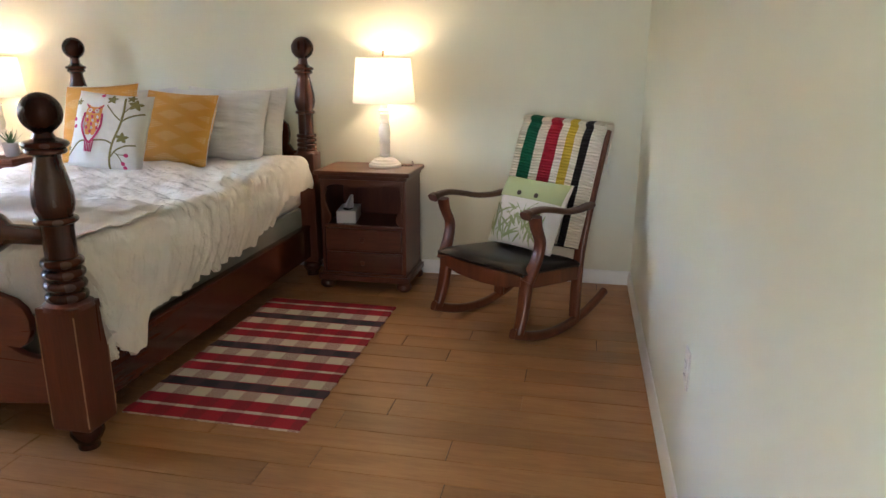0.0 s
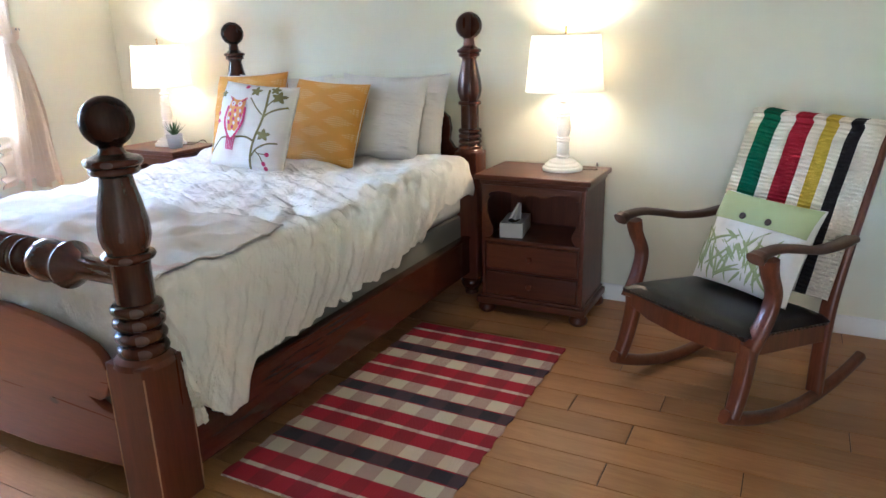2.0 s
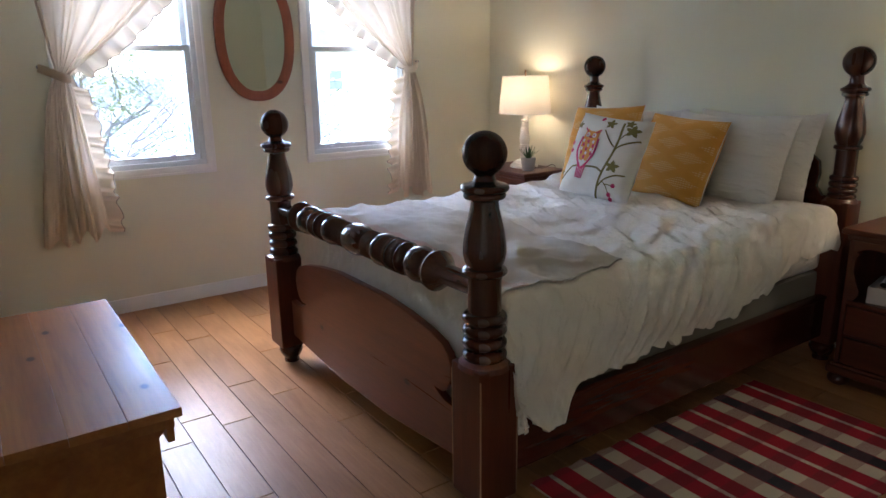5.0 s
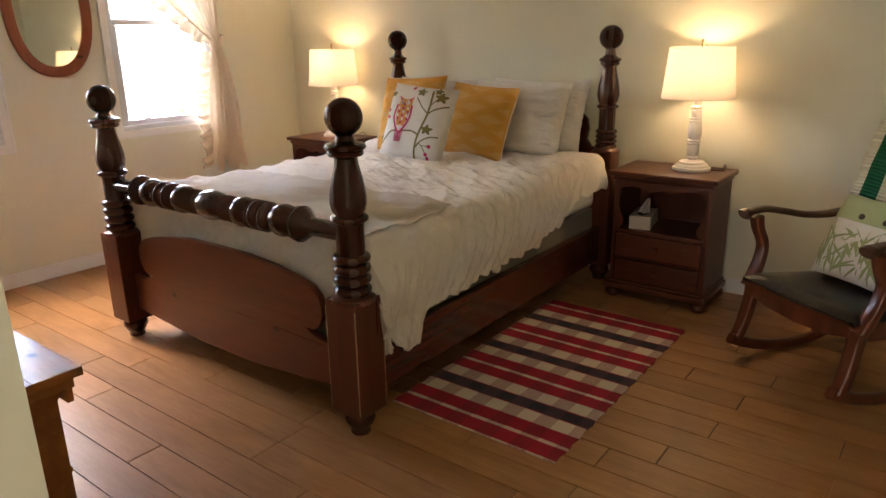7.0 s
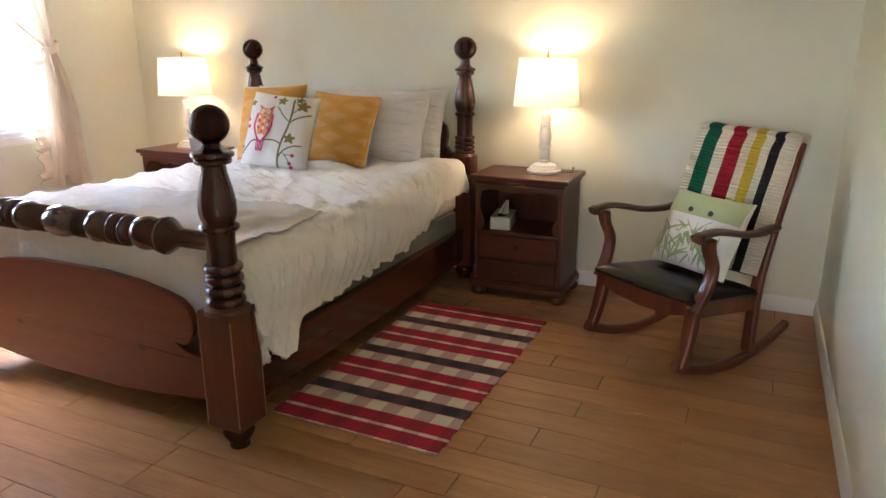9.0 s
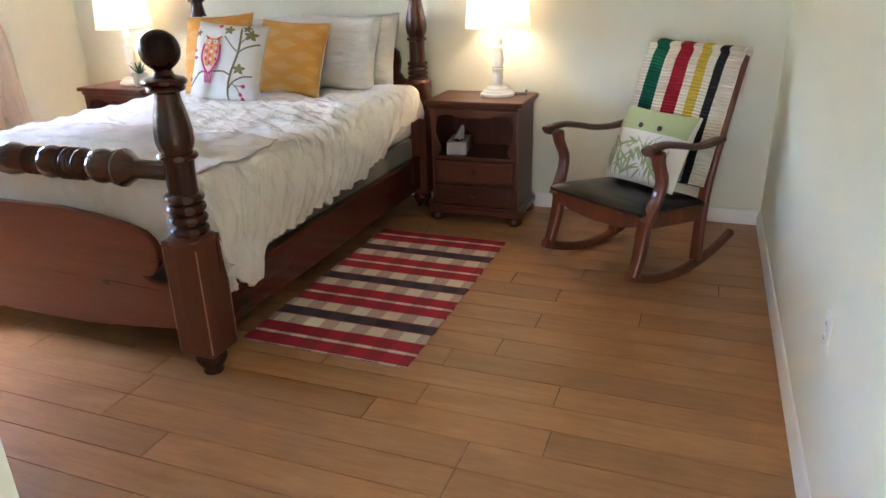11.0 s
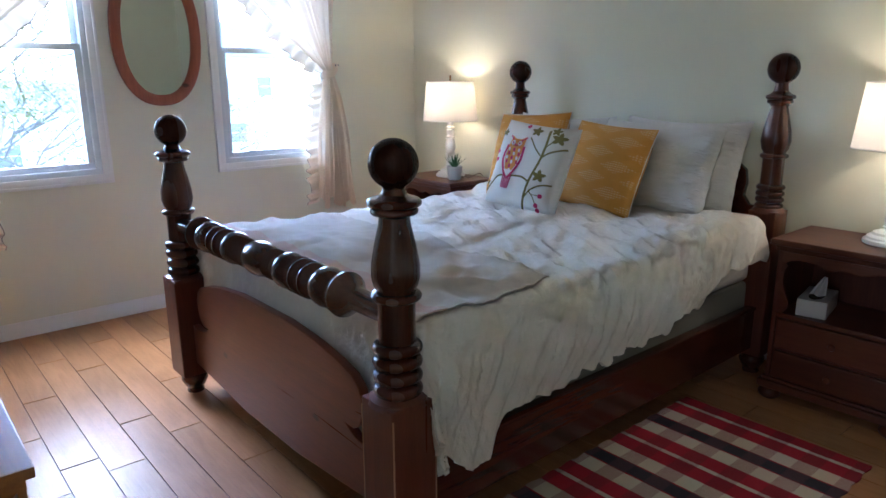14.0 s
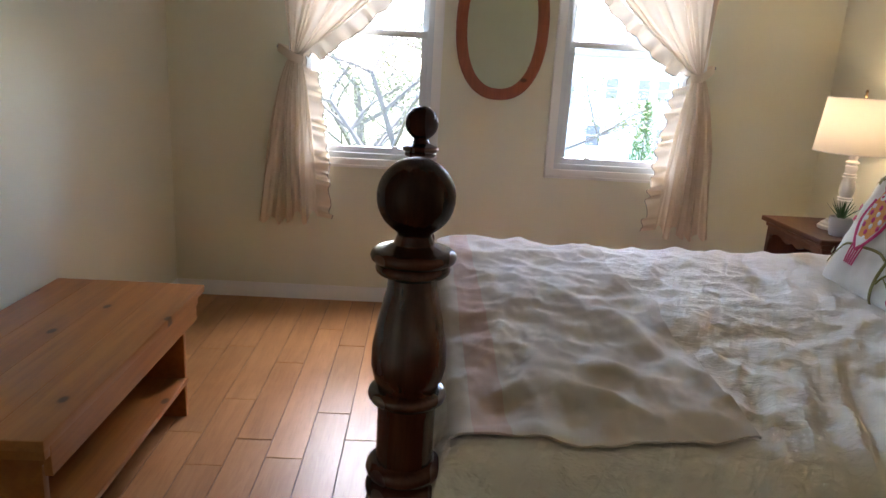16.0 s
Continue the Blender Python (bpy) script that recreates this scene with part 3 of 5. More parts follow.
def build_bed():
    bed = thing("four_poster_bed", "dark red-brown cannonball four-poster bed on turned feet", "bed", pose(0, 0, 0))
    foot_knots = [(0.045, 0.55), *bead(0.05, 0.036, 0.572, 0.018), *bead(0.05, 0.036, 0.612, 0.018), *bead(0.05, 0.036, 0.652, 0.018), *bead(0.05, 0.034, 0.690, 0.018),
                  (0.05, 0.712), (0.05, 0.80), (0.052, 0.815), *bead(0.052, 0.026, 0.832, 0.016), (0.052, 0.848), (0.058, 0.86), (0.064, 0.885), (0.063, 0.92), (0.054, 0.97), (0.042, 1.02), (0.040, 1.04), (0.046, 1.046),
                  *bead(0.05, 0.022, 1.056, 0.012), *bead(0.055, 0.025, 1.077, 0.016), (0.052, 1.09), (0.034, 1.098), (0.028, 1.112)] + ball(0.064, 1.174, 1.118)
    head_knots = [(0.045, 0.79), *bead(0.046, 0.026, 0.81, 0.015), *bead(0.046, 0.026, 0.838, 0.015), *bead(0.046, 0.026, 0.866, 0.015), *bead(0.046, 0.026, 0.894, 0.015), (0.046, 0.91),
                  (0.046, 1.02), *bead(0.047, 0.022, 1.035, 0.013), (0.047, 1.05), (0.055, 1.065), (0.063, 1.10), (0.058, 1.15), (0.044, 1.21), (0.036, 1.25), (0.04, 1.258),
                  *bead(0.044, 0.02, 1.272, 0.01), *bead(0.048, 0.022, 1.292, 0.014), (0.046, 1.304), (0.03, 1.318), (0.026, 1.345)] + ball(0.066, 1.412, 1.352)
    leg = [(0.0, 0.0), (0.036, 0.0), (0.038, 0.006), (0.036, 0.02), (0.046, 0.035), (0.058, 0.06), (0.056, 0.078), (0.05, 0.085), (0.052, 0.10), (0.0, 0.10)]

    def post(x, y, knots, top, side):
        p = thing("post", "", "")
        p.parent = bed
        p.matrix_local = pose(x, y, 0)
        s = side / 2
        bm = a_box(-s, s, -s, s, 0.098, top, bevel=0.006)
        lathe([(s * 1.15, top - 0.012), (s * 1.08, top + 0.004), (0.05, top + 0.02), (0, top + 0.02)], 24, bm=bm)
        part("post_block", bm, BED_SQUARE, p, "square block with worn edges")
        if (x, y) == (PX1, POST_F):
            for k, (cx, cy) in enumerate(((s - 0.0015, -s + 0.0015), (-s + 0.0015, -s + 0.0015), (s - 0.0015, s - 0.0015))):
                z = [0.115 + (top - 0.14) * q / 12 for q in range(13)]
                part("worn_edge", sweep([(cx + 0.0008 * ns(a * 30, k), cy + 0.0008 * ns(a * 30, 4 + k), a) for a in z], lambda u, k=k: (0.0045 + 0.003 * ns(u * 9, k), 0.0045 + 0.003 * ns(u * 11, k)), n=1, up=Vector((0, 1, 0))), WORN, p, "pale worn edge of the block")
        part("turned_shaft", lathe(knots, 36), BED, p, "turned shaft with rings")
        part("ball_finial", lathe([(0.026, knots[-15][1] - 0.004)] + knots[-15:], 36), BED_TURN, p, "polished cannonball finial")
        part("turned_foot", lathe(leg, 28), BED_TURN, p, "dark turned foot")

    for x in (PX0, PX1):
        post(x, POST_F, foot_knots, 0.545, 0.145)
        post(x, POST_H, head_knots, 0.79, 0.125)

    # turned blanket rail between the foot posts
    half = (PX1 - PX0) / 2 - 0.045
    def swell(z0, w, r0, r1):
        return [(r0 + (r1 - r0) * math.sin(math.pi * k / 8) ** 0.8, z0 + w * k / 8) for k in range(9)]
    seq = swell(-0.085, 0.17, 0.040, 0.062)[4:]
    z = 0.087
    for k in range(4):
        seq += swell(z, 0.014, 0.042, 0.053)
        z += 0.016
    seq += swell(z + 0.002, 0.100, 0.038, 0.061)
    z += 0.105
    for k in range(2):
        seq += swell(z, 0.016, 0.046, 0.060)
        seq += swell(z + 0.017, 0.040, 0.036, 0.060)
        z += 0.060
    seq += swell(z + 0.004, 0.125, 0.034, 0.063)
    z += 0.132
    seq += swell(z, 0.016, 0.042, 0.064)
    seq += [(0.058, z + 0.017), (0.067, z + 0.024), (0.068, z + 0.032), (0.062, z + 0.040), (0.052, z + 0.058), (0.040, z + 0.078), (0.034, z + 0.094), (0.033, half + 0.02)]
    prof = [(r, -zz) for r, zz in seq[::-1]] + seq[1:]
    rail = lathe(prof, 30, Matrix.Translation(((PX0 + PX1) / 2, POST_F, 0.775)) @ pose(0, 0, 0, 0, 90, 0))
    part("blanket_rail", rail, BED_TURN, bed, "polished dark rail of turned balls and rings")

    c = (PX0 + PX1) / 2
    right = [(-2.09, 0.165), (-2.09, 0.34), (-2.15, 0.333), (-2.21, 0.342), (-2.262, 0.368), (-2.215, 0.366), (-2.185, 0.385), (-2.165, 0.425), (-2.162, 0.47), (-2.178, 0.51), (-2.215, 0.54), (-2.29, 0.562), (-2.42, 0.585), (-2.6, 0.602)]
    outline = mirror_x(right, c) + [(2 * c + 2.3, 0.145), (c - 0.2, 0.12), (c + 0.2, 0.12), (-2.3, 0.145)]
    part("footboard", slab(outline, 0.03, "xz", POST_F - 0.015, 0.004), BED_PANEL, bed, "knotty red-brown panel with scroll cut-outs")
    hb = [(-2.07, 0.3), (-2.07, 0.80), (-2.10, 0.80), (-2.13, 0.84), (-2.12, 0.90), (-2.13, 0.96), (-2.18, 1.0), (-2.26, 1.02), (-2.36, 1.05), (-2.5, 1.09), (-2.66, 1.108)]
    part("headboard", slab(mirror_x(hb, c), 0.03, "xz", POST_H - 0.0, 0.006), BED_RAIL, bed, "dark arched panel")
    for nm, x in (("side_rail", PX1), ("side_rail", PX0)):
        bm = a_box(x - 0.017, x + 0.017, POST_F + 0.05, POST_H - 0.05, 0.135, 0.34, bevel=0.004)
        box(bm, x - 0.024, x + 0.024, POST_F + 0.06, POST_H - 0.06, 0.325, 0.338, 0.003)
        part(nm, bm, BED_RAIL, bed, "long dark side rail")


build_bed()

bx0, bx1, by0, by1 = -3.545, -2.04, -2.27, -0.19
tagged(new("box_spring", link("box_spring", a_box(bx0, bx1, by0 + 0.03, by1, 0.20, 0.45, bevel=0.02), BOXSPRING)), "grey cloth-covered box spring in the bed frame", "box spring")
tagged(new("mattress", link("mattress", a_box(bx0, bx1, by0 + 0.03, by1, 0.452, 0.665, bevel=0.04, seg=3), LINEN)), "thick mattress on the box spring under the duvet", "mattress")


def top_height(x, y):
    """Height of the duvet's top."""
    u = (x - bx0) / (bx1 - bx0) * 2 - 1
    head = max(0.0, min(1.0, (y + 1.3) / 0.9))
    z = 0.722 + 0.022 * (1 - u * u) + 0.03 * head * (0.4 + 0.6 * abs(u)) + 0.035 * head * max(0.0, u)
    z += 0.016 * ns(x * 2.3, y * 2.6, 1) + 0.011 * ns(x * 5 + y * 2, y * 7 - x * 2, 2) + 0.004 * ns(x * 12 + y * 7, y * 15 - x * 5, 3)
    e = max(0.0, (u - 0.35) / 0.65) * max(0.2, min(1.0, (y + 1.72) / 0.2))
    q = y + 0.45 * (x - bx1)
    z += e * (0.016 * ns(q * 16, 0, 3) - 0.036 * abs(ns(q * 13 + 3, 0, 13)) + 0.010)
    z += 0.012 * (1 - abs(ns(x * 4 + y * 2.5, y * 5 - x * 1.5, 8)) * 2.5) + 0.007 * (1 - abs(ns(x * 3 - y * 6, y * 5 + x * 7, 18)) * 2.5)
    return z


def duvet_point(su, sv, lift=0.0):
    """A point of the duvet: su runs across, sv along, in metres from the edges of the top."""
    r = 0.07
    xl, xr = bx0 - 0.035 + r, bx1 + 0.075 - r
    out = 0.0
    side = 0
    if su > xr:
        out, side = su - xr, 1
    elif su < xl:
        out, side = xl - su, -1
    y = sv
    head = max(0.0, min(1.0, (sv + 0.75) / 0.35))
    z = top_height(min(max(su, xl), xr), max(sv, by0 + 0.07))
    fold = 0.0
    if sv < by0 + 0.07:
        f = by0 + 0.07 - sv
        a = min(f / 0.07, math.pi / 2)
        y = by0 + 0.07 - 0.055 * math.sin(a)
        fold = 0.07 * (1 - math.cos(a)) + max(0.0, f - 0.07 * math.pi / 2)
    x = min(max(su, xl), xr)
    drop = 0.0
    if side:
        a = min(out / r, math.pi / 2)
        rest = max(0.0, out - r * math.pi / 2)
        puff = 0.022 * math.sin(min(1.0, rest / 0.25) * math.pi) + 0.065 * head
        q = sv + 0.45 * rest
        wave = (0.016 * ns(q * 16, rest * 1.5, 3) - 0.036 * abs(ns(q * 13 + 3, rest * 1.2, 13)) + 0.009) * (1.0 - 0.5 * min(1.0, rest / 0.38)) * min(1.0, (rest + 0.01) / 0.08) + 0.008 * ns(q * 38, rest * 3, 6) * min(1.0, (rest + 0.03) / 0.08) + 0.016 * ns(sv * 5, rest * 4, 4) * min(1.0, rest / 0.05)
        x += side * (r * math.sin(a) + puff + wave - 0.10 * rest * head)
        drop = r * (1 - math.cos(a)) + rest
        if side > 0:
            x += max(0.0, min(1.0, (-1.9 - sv) / 0.3)) * 0.03 * min(1.0, rest / 0.1)
            y += 0.05 * max(0.0, min(1.0, (-2.0 - sv) / 0.25)) * rest / 0.35
    z -= max(drop, fold) + 0.25 * min(drop, fold)
    d = 0.008 * ns(x * 21, y * 14 + z * 9, 7) + 0.005 * ns(x * 34, y * 58 + z * 20, 9)
    return Vector((x + (side * d if drop > 0.04 else 0), y - (d if fold > 0.04 else 0), z + (0.6 * d if not drop and not fold else 0) + lift))


def hem(sv):
    """Overhang of the duvet's long side at sv."""
    t = 0.378 - 0.03 * max(0.0, min(1.0, (sv + 1.7) / 1.0)) + 0.014 * ns(sv * 9, 3) + 0.003 * ns(sv * 22, 5)
    t += 0.13 * max(0.0, min(1.0, (-1.93 - sv) / 0.10)) - 0.10 * max(0.0, min(1.0, (-2.14 - sv) / 0.12))
    t -= 0.12 * max(0.0, min(1.0, (sv + 0.78) / 0.12))
    return t


def build_duvet():
    v0, v1 = by0 - 0.24, -0.42
    xl, xr = bx0 + 0.035, bx1 + 0.005

    def fn(u, v):
        sv = v0 + (v1 - v0) * v
        lo, hi = xl - (hem(sv) - 0.03), xr + hem(sv)
        return duvet_point(lo + (hi - lo) * u, sv)
    bm = thicken(sheet(fn, 230, 190), 0.02)
    ob = new("duvet", link("duvet", bm, DUVET))
    tagged(ob, "white crinkled cotton duvet, rumpled over the four-poster bed", "duvet")


build_duvet()


def build_blanket():
    def fn(u, v):
        w = 0.03 * ns(v * 4, 2.0)
        lo, hi = bx0 + 0.02, bx1 + 0.02 + w - 0.10 * max(0, v - 0.6)
        sv = (by0 + 0.03) + (0.60 + 0.05 * ns(u * 5, 1.0)) * v
        p = duvet_point(lo + (hi - lo) * u, sv, 0.010)
        p.z += 0.004 * ns(p.x * 6, p.y * 7, 12) + 0.004
        return p
    bm = thicken(sheet(fn, 120, 60), 0.005)
    tagged(new("blanket", link("blanket", bm, BLANKET)), "thin beige blanket with a pink stripe folded across the bed's foot", "blanket")


build_blanket()


def pillow_bm(w, h, t, sag=0.0, n=36, seed=0.0, ear=1.0):
    """A filled cushion, upright in xz, its face towards -y, its bottom edge at z 0."""
    bm = bmesh.new()
    for side in (-1, 1):
        def fn(u, v, side=side):
            a, b = 2 * u - 1, 2 * v - 1
            e = (1 - abs(a) ** 3.2) * (1 - abs(b) ** 3.2)
            th = t / 2 * max(0.0, e) ** 0.5
            pinch_x = 1 - 0.055 * ear * (1 - b * b) ** 1.0 * abs(a) ** 2
            pinch_z = 1 - 0.06 * ear * (1 - a * a) ** 1.0 * abs(b) ** 2
            x = a * w / 2 * (1 - 0.055 * ear * (1 - b * b)) if abs(a) > 0 else 0
            z = b * h / 2 * (1 - 0.05 * ear * (1 - a * a))
            y = side * th + 0.006 * ns(a * 3 + seed, b * 3, side) * (1 if e > 0 else 0) + 0.003 * ns(a * 9 + seed, b * 9, side)
            if w > 0.6:
                y += side * 0.006 * abs(a) ** 3 * math.sin(b * 34 + 5 * ns(a * 2, b * 3, seed)) * min(1, 4 * max(0, e))
                y += side * 0.010 * ns(a * 1.5 + seed, b * 6, 4) * min(1, 3 * max(0, e))
            if e <= 0:
                y = 0.0
            z -= sag * (1 - a * a) * max(0, b) * 0.5
            return Vector((x, y, z + h / 2))
        sheet(fn, n, n, bm=bm)
    bmesh.ops.remove_doubles(bm, verts=bm.verts, dist=0.0004)
    bmesh.ops.recalc_face_normals(bm, faces=bm.faces)
    return bm


def face_y(w, h, t, x, z, ear=1.0):
    """The front of such a cushion, at x and z."""
    a, b = 2 * x / w, 2 * (z - h / 2) / h
    e = max(0.0, (1 - abs(a) ** 3.2) * (1 - abs(b) ** 3.2))
    return -t / 2 * e ** 0.5


def piping(w, h, parent, mat, ear=1.0):
    pts = []
    for k in range(80):
        s = k / 20
        i, f = int(s), s - int(s)
        a, b = [(2 * f - 1, -1), (1, 2 * f - 1), (1 - 2 * f, 1), (-1, 1 - 2 * f)][i]
        pts.append((a * w / 2 * (1 - 0.055 * ear * (1 - b * b)), 0, b * h / 2 * (1 - 0.05 * ear * (1 - a * a)) + h / 2))
    pts.append(pts[0])
    part("piping", sweep(pts, lambda u: (0.005, 0.005), up=Vector((0, 1, 0)), cap=False, round_=0.5, n=2), mat, parent, "stitched edge cord")


def pillow(name, label, mat, w, h, t, m, seed=0.0, sag=0.0, group="", pipe=None):
    ob = thing(name, label, "pillow", m, group)
    part("cushion_cover", pillow_bm(w, h, t, sag, 36, seed), mat, ob)
    if pipe:
        piping(w, h, ob, pipe)
    return ob


pillow("bed_pillow", "large off-white linen sham leaning on the headboard", LINEN, 0.68, 0.45, 0.19, pose(-2.44, -0.34, 0.755, -17, 0, -2), 1, 0.03, "shams")
pillow("bed_pillow", "large off-white linen sham leaning on another pillow", LINEN, 0.68, 0.45, 0.20, pose(-2.50, -0.48, 0.755, -21, 0, -3), 2, 0.03, "shams")
pillow("bed_pillow", "large off-white linen sham leaning on the headboard", LINEN, 0.66, 0.44, 0.18, pose(-3.17, -0.34, 0.755, -16, 0, 2), 3, 0.03, "shams")
pillow("bed_pillow", "large off-white linen sham behind the ochre cushion", LINEN, 0.66, 0.44, 0.18, pose(-3.19, -0.47, 0.755, -20, 0, 3), 4, 0.03, "shams")
pillow("cushion", "ochre-yellow printed square cushion standing before the shams", OCHRE, 0.475, 0.435, 0.15, pose(-2.66, -0.66, 0.755, -22, 3, -4), 5, 0.0, "ochre cushions", EM_WHITE)
pillow("cushion", "ochre-yellow printed square cushion behind the owl cushion", OCHRE, 0.475, 0.47, 0.15, pose(-3.11, -0.68, 0.755, -20, -3, 2), 6, 0.0, "ochre cushions", EM_WHITE)


def ribbon(bm, pts, width, fy, lift=0.002):
    """A flat raised strip over a cushion's face, along (x, z) points."""
    P = [Vector((x, 0, z)) for x, z in pts]
    P = spline(P, 6)
    rows = []
    for i, p in enumerate(P):
        d = (P[min(i + 1, len(P) - 1)] - P[max(i - 1, 0)]).normalized()
        s = Vector((-d.z, 0, d.x))
        w = (width(i / (len(P) - 1)) if callable(width) else width) / 2
        row = []
        for k in (-1, 0, 1):
            q = p + s * w * k
            row.append(bm.verts.new((q.x, fy(q.x, q.z) - lift - (0.002 if k == 0 else 0), q.z)))
        rows.append(row)
    for a, b in zip(rows, rows[1:]):
        for k in (0, 1):
            bm.faces.new((a[k], a[k + 1], b[k + 1], b[k]))
    return bm


def blob(bm, outline, fy, lift=0.003):
    c = Vector((sum(x for x, z in outline) / len(outline), 0, sum(z for x, z in outline) / len(outline)))
    cv = bm.verts.new((c.x, fy(c.x, c.z) - lift - 0.002, c.z))
    r = [bm.verts.new((x, fy(x, z) - lift, z)) for x, z in outline]
    for i in range(len(r)):
        bm.faces.new((cv, r[i], r[(i + 1) % len(r)]))
    return bm


def disc(cx, cz, rx, rz, n=12, turn=0.0):
    return [(cx + rx * math.cos(t) * math.cos(turn) - rz * math.sin(t) * math.sin(turn), cz + rx * math.cos(t) * math.sin(turn) + rz * math.sin(t) * math.cos(turn)) for t in [2 * math.pi * k / n for k in range(n)]]


def build_owl_cushion():
    w, h, t = 0.44, 0.44, 0.15
    ob = pillow("embroidered_cushion", "off-white cushion embroidered with a pink owl on a branch", OFFWHITE, w, h, t, pose(-2.89, -0.92, 0.752, -22, 4, 3), 8)
    fy = lambda x, z: face_y(w, h, t, x, z)
    up = lambda z: 0.345 - (0.338 - z) * 0.98
    for pts, wd in (([(0.055, 0.01), (0.06, 0.08), (0.07, 0.15), (0.095, 0.25), (0.10, 0.33), (0.09, 0.40)], 0.013),
                    ([(0.065, 0.14), (0.02, 0.155), (-0.05, 0.15), (-0.12, 0.14), (-0.15, 0.11), (-0.19, 0.06)], 0.009),
                    ([(0.095, 0.26), (0.13, 0.29), (0.18, 0.315), (0.205, 0.325)], 0.009),
                    ([(0.09, 0.27), (0.05, 0.30), (0.02, 0.33), (0.0, 0.35)], 0.007),
                    ([(0.10, 0.31), (0.13, 0.35), (0.15, 0.39)], 0.006),
                    ([(0.065, 0.07), (0.09, 0.105), (0.14, 0.135), (0.19, 0.145)], 0.008),
                    ([(0.085, 0.095), (0.11, 0.075), (0.13, 0.045)], 0.005), ([(0.1, 0.085), (0.14, 0.085)], 0.004)):
        part("stitched_branch", ribbon(bmesh.new(), pts, wd, fy, 0.002), EM_OLIVE, ob, "olive-green stitched branch")
    for cx, cz, s in ((0.02, 0.385, 0.026), (0.125, 0.40, 0.022), (0.155, 0.365, 0.032), (0.115, 0.175, 0.030), (-0.175, 0.36, 0.020), (-0.19, 0.10, 0.014)):
        part("stitched_leaf", blob(bmesh.new(), [(cx + s * (1 + 0.35 * math.sin(5 * a)) * math.cos(a), cz + s * 0.8 * (1 + 0.35 * math.sin(5 * a)) * math.sin(a)) for a in [2 * math.pi * k / 20 for k in range(20)]], fy), EM_OLIVE, ob, "olive stitched leaf")
    body = [(-0.1057, 0.338), (-0.0825, 0.325), (-0.0481, 0.325), (-0.0197, 0.342), (-0.0214, 0.26), (-0.0352, 0.19), (-0.0653, 0.135), (-0.0954, 0.17), (-0.1126, 0.23), (-0.1143, 0.28)]
    owl = part("stitched_owl", blob(bmesh.new(), [(x, up(z)) for x, z in body], fy, 0.004), EM_ORANGE, ob, "orange stitched owl body")
    rim = [(-0.116, 0.29), (-0.1246, 0.22), (-0.1023, 0.165), (-0.067, 0.125), (-0.0352, 0.165), (-0.0128, 0.22), (-0.0145, 0.29)]
    part("stitched_wing_outline", ribbon(bmesh.new(), [(x, up(z)) for x, z in rim], 0.013, fy, 0.006), EM_PINK, owl, "magenta stitched outline")
    part("stitched_brow", ribbon(bmesh.new(), [(-0.115, up(0.338)), (-0.09, up(0.315)), (-0.065, up(0.29)), (-0.04, up(0.315)), (-0.012, up(0.338))], 0.007, fy, 0.008), EM_PINK, owl, "magenta stitched brow")
    for k in range(5):
        part("stitched_tail_feather", ribbon(bmesh.new(), [(-0.090 + k * 0.012, 0.148), (-0.086 + k * 0.009, 0.085)], 0.0075, fy, 0.006), EM_PINK, owl, "magenta stitched feather")
    for r in range(6):
        for c in range(3):
            x, z = -0.098 + c * 0.031 + (r % 2) * 0.006, 0.268 - r * 0.021
            if r > 3 and c != 1:
                continue
            part("stitched_spot", blob(bmesh.new(), disc(x, up(z), 0.0075, 0.0095, 8, 0.3), fy, 0.009), EM_PINK if (r + c) % 2 else EM_WHITE, owl, "magenta stitched spot" if (r + c) % 2 else "white stitched spot")
    for x, z in ((0.135, 0.04), (0.15, 0.085), (0.145, 0.02), (-0.175, 0.26), (-0.04, 0.405), (-0.165, 0.22)):
        part("stitched_bud", blob(bmesh.new(), disc(x, z, 0.012, 0.011, 8), fy, 0.005), EM_PINK, ob, "magenta stitched bud")
    for x in (-0.085, -0.044):
        eye = part("stitched_eye", blob(bmesh.new(), disc(x, up(0.302), 0.013, 0.013), fy, 0.010), EM_WHITE, owl, "white stitched eye")
        part("stitched_patch", blob(bmesh.new(), disc(x, up(0.302), 0.005, 0.005), fy, 0.013), EM_PINK, owl, "magenta pupil")
    part("stitched_belly", blob(bmesh.new(), [(-0.095, 0.175), (-0.038, 0.175), (-0.066, 0.14)], fy, 0.009), EM_WHITE, owl, "white stitched belly")


build_owl_cushion()


# ---- rug ----
def build_rug():
    w, l = 0.74, 1.355
    def fn(u, v):
        x, y = (u - 0.5) * w, (v - 0.5) * l - 0.018 * (1 - v)
        e = 0.004 * math.sin(y * 60) * (abs(2 * u - 1) > 0.97)
        return Vector((x + e, y + 0.004 * ns(x * 5, 3) * abs(2 * v - 1), 0.006 + 0.0015 * ns(x * 4, y * 4, 2)))
    bm = thicken(sheet(fn, 30, 60), 0.005)
    rug = new("plaid_rug", link("plaid_rug", bm, RUG))
    rug.matrix_world = pose(-1.68, -1.378, 0.001)
    tagged(rug, "flat-woven red, cream and navy plaid rug lying on the floor", "rug")


build_rug()


# ---- nightstands ----
NS_TOP, NS_SHELF = 0.72, 0.40


